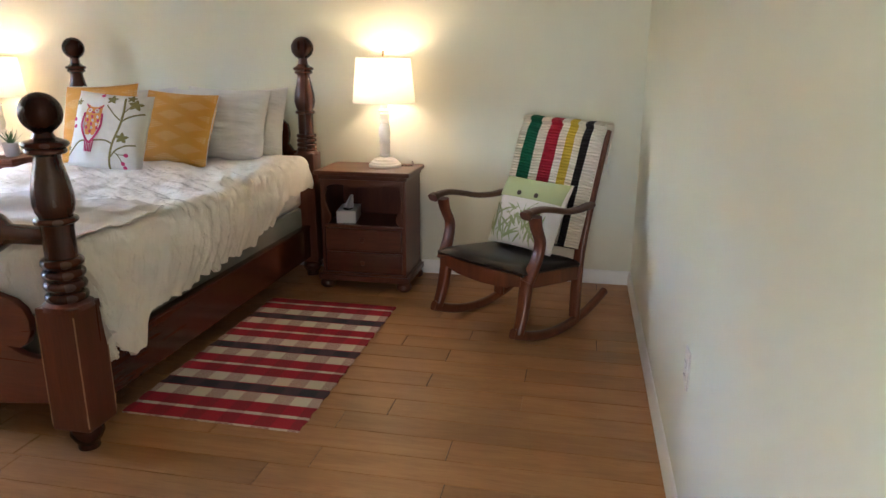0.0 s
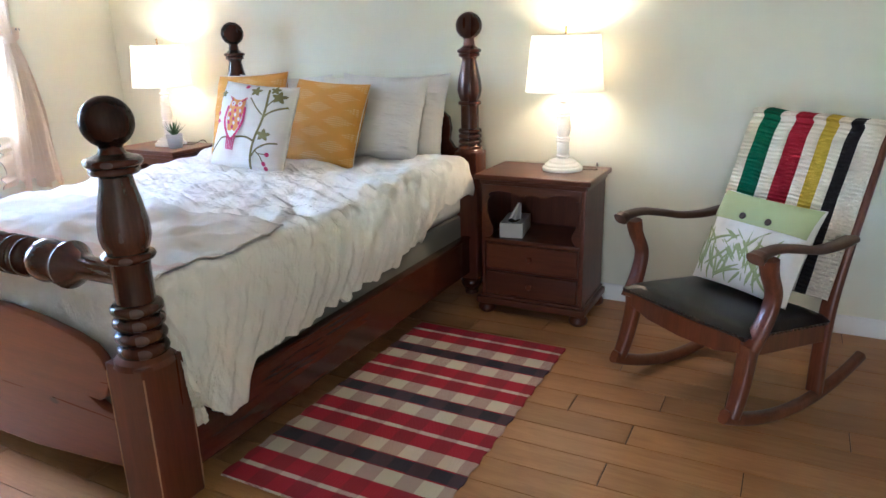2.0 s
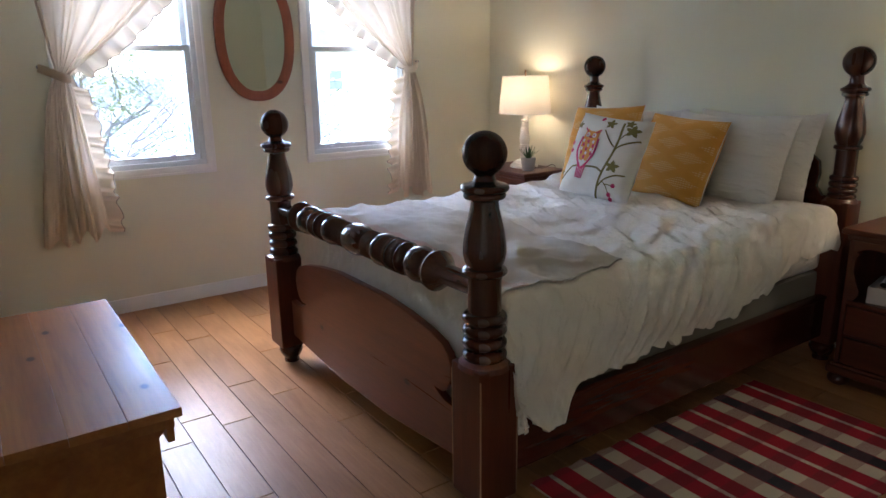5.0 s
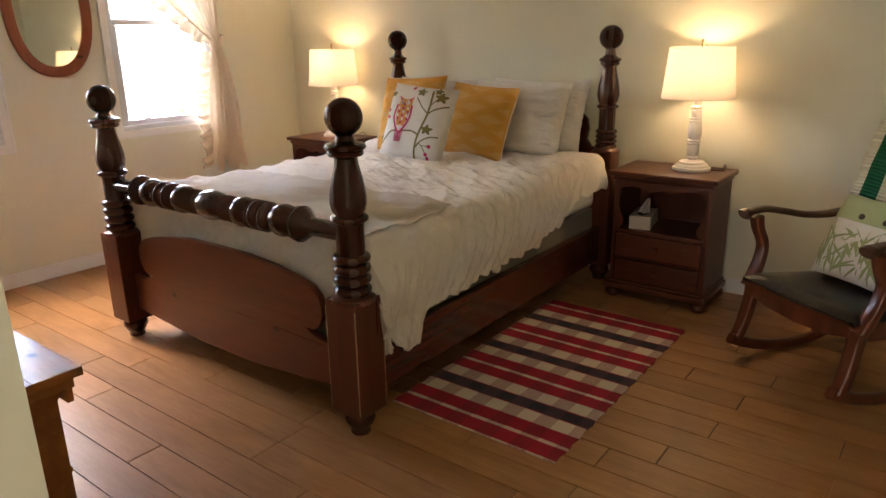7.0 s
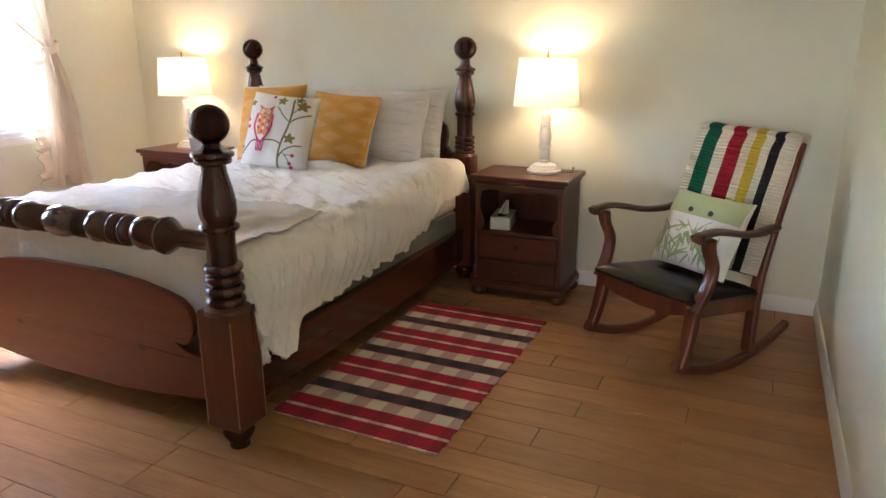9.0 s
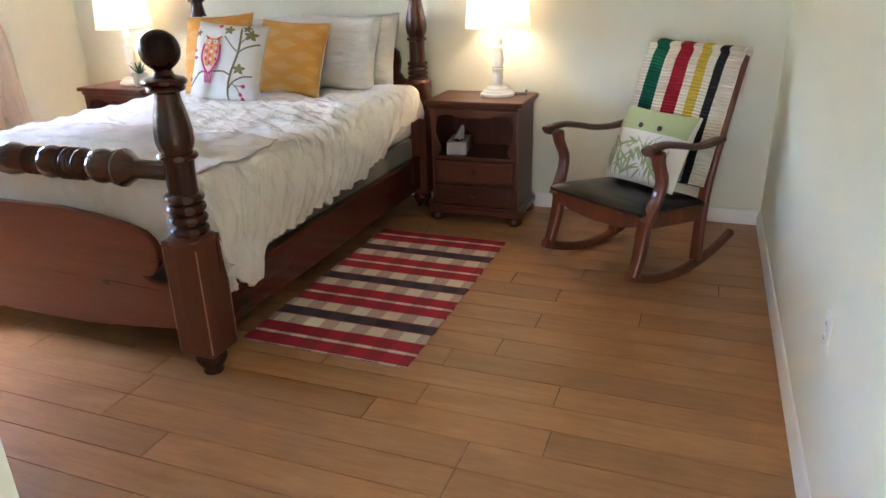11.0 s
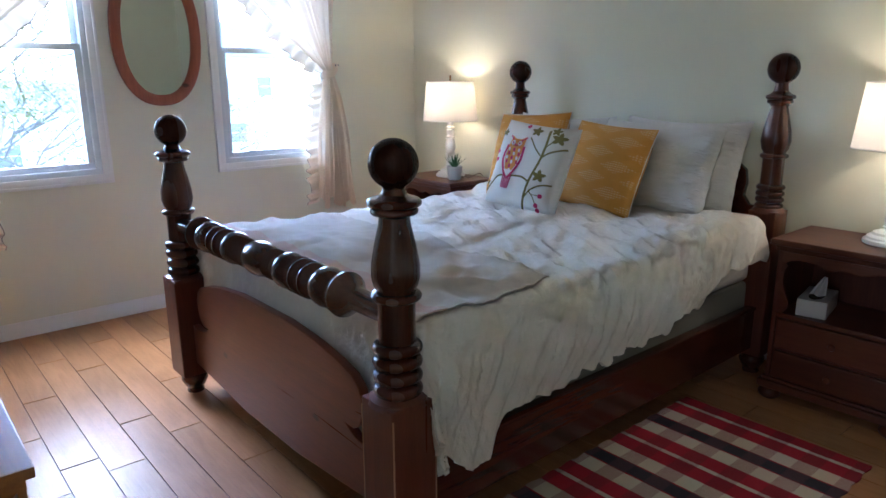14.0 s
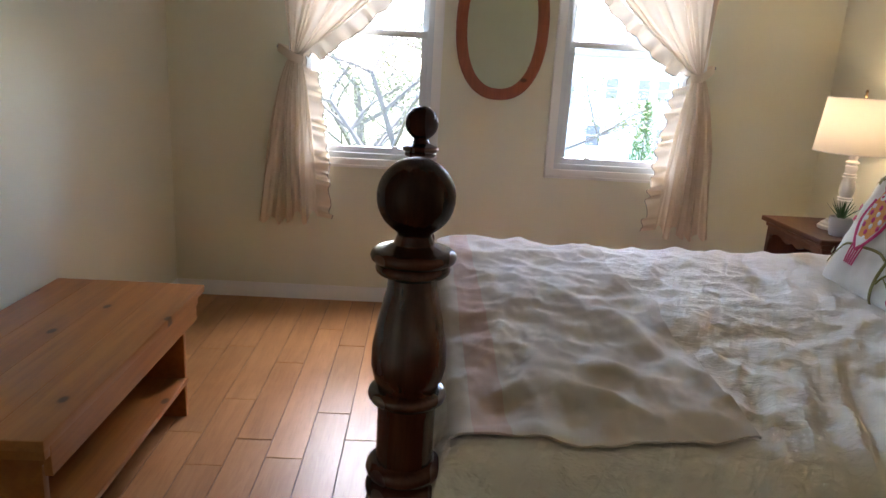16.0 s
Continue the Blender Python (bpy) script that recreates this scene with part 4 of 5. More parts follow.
def build_nightstand(m, label):
    ob = thing("nightstand", label, "nightstand", m, "nightstands")
    w, d, h = 0.575, 0.40, NS_TOP
    s = 0.260
    y0 = -d + 0.03
    part("tabletop", a_box(-w / 2, w / 2, -d, 0, h - 0.026, h, bevel=0.007, seg=3), NIGHT, ob, "red-brown moulded top")
    part("cornice", a_box(-w / 2 + 0.018, w / 2 - 0.018, -d + 0.02, -0.004, h - 0.052, h - 0.026, bevel=0.008), NIGHT, ob)
    for x in (-s, s - 0.018):
        part("side_panel", a_box(x, x + 0.018, y0, -0.01, 0.09, h - 0.052, bevel=0.002), NIGHT_V, ob, "red-brown side panel")
    part("back_panel", a_box(-s + 0.018, s - 0.018, -0.022, -0.01, 0.095, h - 0.052), NIGHT_V, ob)
    part("shelf", a_box(-s + 0.018, s - 0.018, y0 - 0.006, -0.022, NS_SHELF - 0.018, NS_SHELF, bevel=0.004), NIGHT, ob)
    part("plinth", a_box(-s - 0.022, s + 0.022, -d + 0.002, -0.002, 0.055, 0.09, bevel=0.008, seg=3), NIGHT, ob, "moulded plinth")
    part("plinth_moulding", a_box(-s - 0.008, s + 0.008, y0 - 0.014, -0.004, 0.09, 0.103, bevel=0.005, seg=3), NIGHT, ob)
    e = h - 0.052
    ap = [(-s + 0.018, e), (-s + 0.018, 0.590), (-s + 0.03, 0.614), (-s + 0.05, 0.630), (-0.17, 0.640), (-0.11, 0.636), (-0.075, 0.622), (-0.045, 0.618), (-0.02, 0.628), (0, 0.632)]
    out = ap + [(-x, z) for x, z in ap[::-1][1:]]
    part("apron", slab(out, 0.014, "xz", y0 - 0.002, 0.002), NIGHT, ob, "scalloped apron")
    for sx in (-1, 1):
        br = [(s - 0.018, 0.623), (s - 0.045, 0.610), (s - 0.032, 0.586), (s - 0.030, 0.528), (s - 0.045, 0.483), (s - 0.062, 0.448), (s - 0.058, 0.423), (s - 0.040, NS_SHELF), (s - 0.018, NS_SHELF)]
        part("side_bracket", slab([(sx * x, z) for x, z in br], 0.014, "xz", y0 - 0.002, 0.002), NIGHT, ob)
    for z0, z1 in ((0.107, 0.230), (0.244, 0.376)):
        dr = part("drawer", a_box(-s + 0.026, s - 0.026, y0 - 0.012, y0 + 0.012, z0, z1, bevel=0.008, seg=3), NIGHT, ob, "drawer front")
        kn = lathe([(0, 0), (0.008, 0), (0.007, 0.01), (0.012, 0.016), (0.015, 0.022), (0.012, 0.028), (0, 0.03)], 18, pose(0, y0 - 0.011, (z0 + z1) / 2 + 0.005, 90, 0, 0))
        part("knob", kn, ROCK, dr, "turned wooden knob")
    bm = a_box(-s + 0.02, s - 0.02, y0 + 0.008, -0.03, 0.103, NS_SHELF - 0.02)
    part("drawer_box", bm, NIGHT, ob)
    for x in (-s + 0.02, s - 0.02):
        for y in (-d + 0.05, -0.05):
            part("bun_foot", lathe([(0, 0), (0.030, 0), (0.044, 0.012), (0.047, 0.027), (0.040, 0.042), (0.036, 0.048), (0.038, 0.056), (0, 0.056)], 20, pose(x, y, 0)), NIGHT, ob, "dark bun foot")
    return ob


build_nightstand(pose(-1.580, -0.055, 0), "red-brown wooden nightstand with two drawers beside the rocking chair")
build_nightstand(pose(-4.205, -0.055, 0), "red-brown wooden nightstand between the bed and the window wall")


def build_lamp(x, y, label):
    ob = thing("table_lamp", label, "lamp", pose(x, y, NS_TOP), "table lamps")
    base = [(0, 0), (0.098, 0), (0.1, 0.006), (0.098, 0.016), (0.088, 0.02), (0.086, 0.028), (0.078, 0.034), (0.07, 0.036), (0.066, 0.046), (0.05, 0.052), (0.03, 0.056), (0, 0.056)]
    part("base", lathe(base, 36), LAMP_WHITE, ob, "stepped round white base")
    col = [(0.024, 0.05), (0.024, 0.062), *bead(0.026, 0.012, 0.07, 0.008), (0.026, 0.08), (0.03, 0.09), (0.03, 0.14), (0.026, 0.146), *bead(0.027, 0.012, 0.155, 0.009), *bead(0.027, 0.012, 0.17, 0.009), (0.027, 0.18), (0.034, 0.20), (0.036, 0.22), (0.032, 0.26), (0.026, 0.275),
           *bead(0.025, 0.010, 0.285, 0.009), *bead(0.025, 0.010, 0.30, 0.006), (0.024, 0.31), (0.028, 0.325), (0.028, 0.345), (0.02, 0.352), *bead(0.02, 0.016, 0.365, 0.011), (0.018, 0.378), (0.022, 0.39), (0.022, 0.41), (0, 0.41)]
    col = [(r, 0.05 + (z - 0.05) * 0.9) for r, z in col]
    dz = -0.036
    part("column", lathe(col, 28), LAMP_WHITE, ob, "turned distressed white column")
    part("socket", lathe([(0.013, 0.41 + dz), (0.013, 0.455 + dz), (0.018, 0.46 + dz), (0.018, 0.475 + dz), (0, 0.475 + dz)], 18), BRASS, ob, "brass socket")
    sh = bmesh.new()
    lathe([(0.184, 0.416 + dz), (0.1842, 0.422 + dz), (0.1605, 0.665 + dz), (0.160, 0.672 + dz)], 56, bm=sh)
    part("shade", sh, SHADE, ob, "white linen drum shade")
    for r, z in ((0.1843, 0.417 + dz), (0.1602, 0.672 + dz)):
        part("shade_trim", lathe([(r + 0.0018 * math.cos(a), z + 0.0025 * math.sin(a)) for a in [2 * math.pi * k / 8 for k in range(9)]], 56), LAMP_WHITE, ob, "narrow cloth trim")
    rim = bmesh.new()
    for k in range(3):
        a = 2 * math.pi * k / 3 + 0.4
        sweep([(0, 0, 0.655 + dz), (0.159 * math.cos(a), 0.159 * math.sin(a), 0.668 + dz)], lambda u: (0.003, 0.003), rim)
    part("shade_spider", rim, LAMP_WHITE, ob)
    harp = [(0.02, 0, 0.46), (0.05, 0, 0.52), (0.055, 0, 0.58), (0.03, 0, 0.64), (0, 0, 0.66), (-0.03, 0, 0.64), (-0.055, 0, 0.58), (-0.05, 0, 0.52), (-0.02, 0, 0.46)]
    harp = [(a, b, c + dz) for a, b, c in harp]
    part("harp", sweep(spline(harp, 5), lambda u: (0.003, 0.003), up=Vector((0, 1, 0))), BRASS, ob)
    part("finial", lathe([(r, z + dz) for r, z in ((0.004, 0.655), (0.004, 0.680), (0.009, 0.686), (0.005, 0.694), (0.007, 0.702), (0.006, 0.712), (0, 0.716))], 14), BRASS, ob, "brass finial")
    glow = Mat("bulb_glow", (1, 0.9, 0.7), 0.4)
    glow.set("Emission Color", BULB_COLOUR)
    glow.set("Emission Strength", 0.8)
    bulb = part("bulb", lathe([(r, z + dz) for r, z in ((0.013, 0.475), (0.016, 0.49), (0.028, 0.515), (0.03, 0.535), (0.022, 0.555), (0, 0.563))], 20), glow.m, ob, "lit warm bulb")
    bulb.visible_shadow = True
    L = new("lamp_light", bpy.data.lights.new("lamp_light", "POINT"))
    L.data.energy, L.data.color, L.data.shadow_soft_size = BULB_WATTS, BULB_COLOUR, 0.032
    L.location = (x, y, NS_TOP + 0.585 + dz)
    t = NS_TOP
    cord = spline([(x + 0.09, y + 0.01, t + 0.005), (x + 0.13, y + 0.01, t + 0.006), (x + 0.165, y + 0.03, t + 0.005), (x + 0.15, y + 0.06, t + 0.004), (x + 0.13, -0.012, t - 0.02), (x + 0.13, -0.010, 0.3)], 6)
    c = new("lamp_cord", link("lamp_cord", sweep(cord, lambda u: (0.005, 0.005), round_=0.5, n=2), BUTTON))
    tagged(c, "thin dark lamp cord lying on the nightstand", "cord")


build_lamp(-1.505, -0.197, "white turned-wood table lamp, lit, on the nightstand by the rocker")
build_lamp(-4.20, -0.205, "white turned-wood table lamp, lit, beside a small potted succulent")


def build_tissue_box():
    ob = thing("tissue_box", "pale flat tissue box on the nightstand's open shelf", "tissue box", pose(-1.715, -0.285, NS_SHELF, 0, 0, 10))
    part("carton", a_box(-0.058, 0.058, -0.115, 0.115, 0, 0.074, bevel=0.004), PAPER, ob, "grey-white printed carton")
    # Dark sheet on the closed carton; its colour paints the shade inside an opening.
    part("carton_slot", slab(disc(0, -0.02, 0.03, 0.075, 20), 0.001, "xy", 0.0742), SOIL_AND_SHADE, ob, "dark oval sheet painted as the shaded opening")

    def fn(u, v):
        w = 0.05 * (1 - v) ** 0.8 + 0.012
        return Vector(((u - 0.5) * w + 0.022 * v, -0.03 + 0.014 * math.sin(8 * u) * (1 - 0.6 * v) + 0.02 * v, 0.073 + v * 0.082))
    part("tissue", thicken(sheet(fn, 14, 10), 0.001), PAPER, ob, "white tissue pulled up to a point")


build_tissue_box()


def build_plant():
    ob = thing("potted_succulent", "small spiky green succulent in a pale grey pot", "plant", pose(-4.05, -0.30, NS_TOP))
    part("pot", lathe([(0, 0), (0.038, 0), (0.042, 0.004), (0.052, 0.085), (0.05, 0.09), (0.046, 0.088), (0.044, 0.074), (0, 0.074)], 28), POT, ob, "pale grey tapered pot")
    part("soil", lathe([(0, 0.078), (0.0445, 0.0765), (0.0445, 0.074)], 20), SOIL_AND_SHADE, ob)
    rnd = random.Random(4)
    for k in range(20):
        a, tilt, ln = k * 2.4, 0.2 + 0.9 * (k / 20), 0.075 + rnd.random() * 0.03
        pts = [(0.006 * math.cos(a), 0.006 * math.sin(a), 0.077)]
        for q in (0.35, 0.7, 1.0):
            pts.append((math.cos(a) * ln * math.sin(tilt) * q, math.sin(a) * ln * math.sin(tilt) * q, 0.077 + ln * math.cos(tilt) * q + 0.01 * q * q))
        part("leaf", sweep(spline(pts, 3), lambda u: (0.011 * (1 - u) ** 0.7 + 0.001, 0.004 * (1 - u) + 0.001), n=2), LEAF, ob)


build_plant()


# ---- rocking chair ----
def build_rocker():
    ob = thing("rocking_chair", "old mahogany rocking chair with worn black leather seat", "rocking chair", pose(-0.60, -0.70, 0, 0, 0, -34.3))
    def arc_z(y):
        return 0.022 + (y + 0.06) ** 2 / (2 * 0.78)
    for s in (-1, 1):
        pts = [(s * 0.27, -0.41 + 0.77 * k / 20, arc_z(-0.41 + 0.77 * k / 20)) for k in range(21)]
        part("rocker_runner", sweep(pts, lambda u: (0.038, 0.050 - 0.010 * u), round_=0.32), ROCK, ob, "curved wooden runner")
        front = spline([(s * 0.275, -0.375, 0.09), (s * 0.272, -0.345, 0.18), (s * 0.268, -0.322, 0.30), (s * 0.268, -0.322, 0.36)], 6)
        part("front_leg", sweep(front, lambda u: (0.048, 0.050 + 0.022 * u), up=Vector((1, 0, 0))), ROCK, ob, "tapered front leg")
        stile = spline([(s * 0.262, 0.10, 0.05), (s * 0.26, 0.105, 0.22), (s * 0.26, 0.12, 0.40), (s * 0.262, 0.172, 0.62), (s * 0.258, 0.25, 0.85), (s * 0.255, 0.305, 1.0)], 7)
        part("back_stile", sweep(stile, lambda u: (0.036, 0.060 - 0.012 * u), up=Vector((1, 0, 0))), ROCK, ob, "curved back post")
        sup = spline([(s * 0.282, -0.335, 0.34), (s * 0.292, -0.285, 0.43), (s * 0.298, -0.265, 0.52), (s * 0.30, -0.30, 0.60), (s * 0.30, -0.315, 0.655)], 7)
        part("arm_support", sweep(sup, lambda u: (0.042, 0.068 - 0.014 * math.sin(math.pi * u)), up=Vector((1, 0, 0))), ROCK, ob, "scrolled arm support")
        arm = spline([(s * 0.302, -0.385, 0.666), (s * 0.302, -0.35, 0.678), (s * 0.302, -0.27, 0.682), (s * 0.30, -0.17, 0.664), (s * 0.293, -0.06, 0.640), (s * 0.283, 0.06, 0.632), (s * 0.275, 0.17, 0.640)], 6)
        part("armrest", sweep(arm, lambda u: (0.066 - 0.022 * math.sin(math.pi * min(1, u * 1.1)) - 0.01 * u, 0.03 if u > 0.12 else 0.042), round_=0.36), ROCK_ARM, ob, "worn scroll-ended armrest")
        side = [(-0.335, 0.30), (0.12, 0.255), (0.12, 0.335), (-0.335, 0.385)]
        part("side_apron", slab(side, 0.022, "yz", s * 0.262 - 0.011, 0.003), ROCK, ob)
    fa = [(-0.255, 0.385), (0.255, 0.385), (0.255, 0.315), (0.16, 0.288), (0, 0.278), (-0.16, 0.288), (-0.255, 0.315)]
    part("front_apron", slab(fa, 0.022, "xz", -0.349, 0.003), ROCK, ob, "bowed front apron")
    part("rear_apron", a_box(-0.25, 0.25, 0.10, 0.12, 0.255, 0.33, bevel=0.003), ROCK, ob)
    def seat(u, v):
        x, y = (u - 0.5) * 0.57, -0.368 + 0.49 * v
        e = (1 - abs(2 * u - 1) ** 6) * (1 - abs(2 * v - 1) ** 6)
        return Vector((x, y, 0.388 - 0.05 * v + 0.042 * max(0, e) ** 0.6 - 0.012 * (1 - (2 * u - 1) ** 2)))
    bm = sheet(seat, 30, 26)
    part("seat", thicken(bm, 0.02), LEATHER, ob, "cracked black leather seat")
    rivets = bmesh.new()
    for k in range(27):
        x = -0.26 + 0.52 * k / 26
        bmesh.ops.create_uvsphere(rivets, u_segments=8, v_segments=5, radius=0.0045, matrix=Matrix.Translation((x, -0.370, 0.384)))
    for s in (-1, 1):
        for k in range(20):
            bmesh.ops.create_uvsphere(rivets, u_segments=8, v_segments=5, radius=0.0045, matrix=Matrix.Translation((s * 0.286, -0.36 + 0.44 * k / 19, 0.381 - 0.045 * k / 19)))
    part("seat_studs", rivets, BUTTON, ob, "dark upholstery studs", kind="stuff")
    def panel(u, v):
        z = 0.40 + 0.50 * v
        y = 0.115 + (z - 0.40) * 0.29 + 0.02
        return Vector(((u - 0.5) * 0.49, y - 0.02 * (1 - (2 * u - 1) ** 2), z))
    part("back_panel", thicken(sheet(panel, 12, 12), 0.02), LEATHER, ob, "black leather back panel")
    part("top_rail", sweep(spline([(-0.245, 0.29, 0.965), (-0.12, 0.31, 0.985), (0.12, 0.31, 0.985), (0.245, 0.29, 0.965)], 6), lambda u: (0.026, 0.07)), ROCK, ob, "top rail")
    return ob


rocker = build_rocker()
RM = pose(-0.60, -0.70, 0, 0, 0, -34.3)


def build_throw():
    ob = thing("knitted_throw", "cream knitted throw striped green, red, yellow and black on rocker", "throw blanket", RM)
    def fn(u, v):
        # v 0: lower front edge; 0.62: top of the chair back; 1: lower back edge
        x = -0.258 + 0.53 * u
        fold = 0.012 * math.sin(u * 24 + 1.5 * ns(u * 3, v * 2)) * (0.4 + 0.6 * abs(0.6 - v)) + 0.006 * ns(u * 12, v * 6)
        zt = 1.035 - 0.012 * u + 0.006 * ns(u * 6, 0)
        if v < 0.6:
            s = (0.6 - v) / 0.6
            z = zt - 0.60 * s
            y = 0.283 - 0.195 * s - 0.02 * min(1, s * 10)
            x += -0.015 * s * (1 - u)
        elif v < 0.68:
            a = (v - 0.6) / 0.08 * math.pi
            z, y = zt + 0.018 * math.sin(a), 0.305 - 0.04 * math.cos(a)
            fold *= 0.5
        else:
            s = (v - 0.68) / 0.32
            z = zt - 0.20 * s
            y = 0.340 + 0.01 * s
            x *= 1 - 0.13 * s
            fold *= 1.2
        return Vector((x, y - fold, z))
    part("knitted_cloth", thicken(sheet(fn, 90, 80, uv=True), 0.008), THROW, ob, "striped knitted wool")
    fr = bmesh.new()
    rnd = random.Random(2)
    for k in range(40):
        u = k / 39
        p = fn(u, 1.0)
        sweep([p, p + Vector((0.004 * rnd.uniform(-1, 1), 0.004, -0.03)), p + Vector((0.012 * rnd.uniform(-1, 1), 0.002, -0.06))], lambda q: (0.004, 0.004), fr, n=1)
    part("fringe", fr, LINEN, ob, "cream wool fringe", kind="stuff")


build_throw()


def build_leaf_cushion():
    w, h, t = 0.42, 0.375, 0.13
    m = RM @ pose(0.01, -0.075, 0.405, -26, 1, 0)
    ob = thing("leaf_cushion", "white leaf-print cushion with pale green buttoned band", "cushion", m)
    part("cushion_cover", pillow_bm(w, h, t, 0, 34, 12), OFFWHITE, ob, "white printed cover")
    fy = lambda x, z: face_y(w, h, t, x, z)
    def band(u, v):
        x = (2 * u - 1) * w / 2 * 0.985
        z = 0.252 + 0.117 * v
        b = 2 * (z - h / 2) / h
        x *= 1 - 0.055 * (1 - b * b)
        z = h / 2 + b * h / 2 * (1 - 0.05 * (1 - (2 * u - 1) ** 2) * max(0, b))
        return Vector((x, fy(x * 0.995, min(z, 0.373)) - 0.004, z))
    part("green_band", thicken(sheet(band, 24, 8), 0.003), GREEN_CLOTH, ob, "pale green buttoned flap")
    for x in (-0.055, 0.055):
        part("button", lathe([(0, -0.003), (0.012, -0.003), (0.013, 0.002), (0.01, 0.004), (0, 0.003)], 16, pose(x, fy(x, 0.275) - 0.007, 0.275, 90)), BUTTON, ob, "round dark button")
    rnd = random.Random(11)
    bm = bmesh.new()
    for k in range(64):
        x, z = rnd.uniform(-0.18, 0.18), rnd.uniform(0.01, 0.17)
        a, ln, c = rnd.uniform(0.5, 2.6), rnd.uniform(0.07, 0.15), rnd.uniform(-0.9, 0.9)
        pts = []
        for q in range(4):
            pts.append((x, z))
            x += math.cos(a + c * q / 3) * ln / 3
            z += math.sin(a + c * q / 3) * ln / 3
        if max(abs(p[0]) for p in pts) < 0.195 and 0.005 < min(p[1] for p in pts) and max(p[1] for p in pts) < 0.25:
            ribbon(bm, pts, lambda u: 0.010 * math.sin(math.pi * (0.08 + 0.88 * u)) + 0.001, fy, 0.0012)
    part("leaf_print", bm, EM_GREEN, ob, "green bamboo leaf print")


build_leaf_cushion()


# ---- bench ----
def build_bench():
    ob = thing("pine_bench", "golden knotty pine bench with a lower shelf standing along the wall", "bench", pose(-2.90, -3.40, -0.010))
    hl = 0.58
    bm = bmesh.new()
    bw = 0.56 / 4
    for k in range(4):
        b = part("top_board", a_box(-hl, hl, -0.28 + k * bw + (0.0003 if k else 0), -0.28 + (k + 1) * bw - 0.0003, 0.497, 0.525, bevel=0.0015 if 0 < k < 3 else 0.004), PINE, ob, "knotty pine board")
    bm.free()
    part("front_rail", a_box(-hl + 0.055, hl - 0.055, 0.243, 0.263, 0.40, 0.497, bevel=0.003), PINE, ob, "pine front rail")
    part("rear_rail", a_box(-hl + 0.055, hl - 0.055, -0.263, -0.243, 0.40, 0.497, bevel=0.003), PINE, ob)
    part("lower_shelf", a_box(-hl + 0.09, hl - 0.09, -0.22, 0.235, 0.155, 0.175, bevel=0.003), PINE, ob, "pine lower shelf")
    for s in (-1, 1):
        end = [(-0.245, 0.497), (-0.245, 0.46), (-0.235, 0.43), (-0.215, 0.41), (-0.215, 0), (-0.10, 0), (-0.07, 0.045), (0, 0.07), (0.07, 0.045), (0.10, 0), (0.225, 0), (0.225, 0.41), (0.243, 0.43), (0.243, 0.497)]
        part("end_panel", slab(end, 0.024, "yz", s * (hl - 0.09) - 0.012, 0.002), PINE, ob, "shaped end panel")
        sc = [(0.243, 0.497), (0.262, 0.497), (0.262, 0.475), (0.258, 0.45), (0.245, 0.43), (0.243, 0.43)]
        part("corner_bracket", a_box(s * (hl - 0.045) - 0.014, s * (hl - 0.045) + 0.014, -0.262, 0.262, 0.455, 0.497, bevel=0.004), PINE, ob, "small end moulding")


build_bench()


# ---- wall mirror ----
def build_mirror():
    ob = thing("wall_mirror", "tall oval mirror in an orange-brown wooden frame between the windows", "mirror", pose(XW + 0.002, -1.895, 1.63))
    rw, rh, fw = 0.255, 0.40, 0.062
    def pt(a, w, h):
        c, s = math.cos(a), math.sin(a)
        return math.copysign(abs(c) ** 0.86, c) * w, math.copysign(abs(s) ** 0.9, s) * h
    prof = [(0.0, 0.0), (0.0, 0.016), (0.006, 0.022), (0.03, 0.024), (0.052, 0.021), (fw, 0.014), (fw, 0.0)]
    bm = bmesh.new()
    n = 72
    rows = []
    for k in range(n):
        a = 2 * math.pi * k / n
        rows.append([bm.verts.new((d, *pt(a, rw - q, rh - q))) for q, d in prof])
    for k in range(n):
        r, s = rows[k], rows[(k + 1) % n]
        for i in range(len(prof) - 1):
            bm.faces.new((r[i], r[i + 1], s[i + 1], s[i]))
    bmesh.ops.recalc_face_normals(bm, faces=bm.faces)
    part("mirror_frame", bm, MIRROR_WOOD, ob, "orange-brown oval wooden frame")
    out = [pt(2 * math.pi * k / n, rw - fw + 0.002, rh - fw + 0.002) for k in range(n)]
    part("mirror_glass", slab(out, 0.006, "yz", 0.002), MIRROR, ob, "silvered glass", False)


build_mirror()


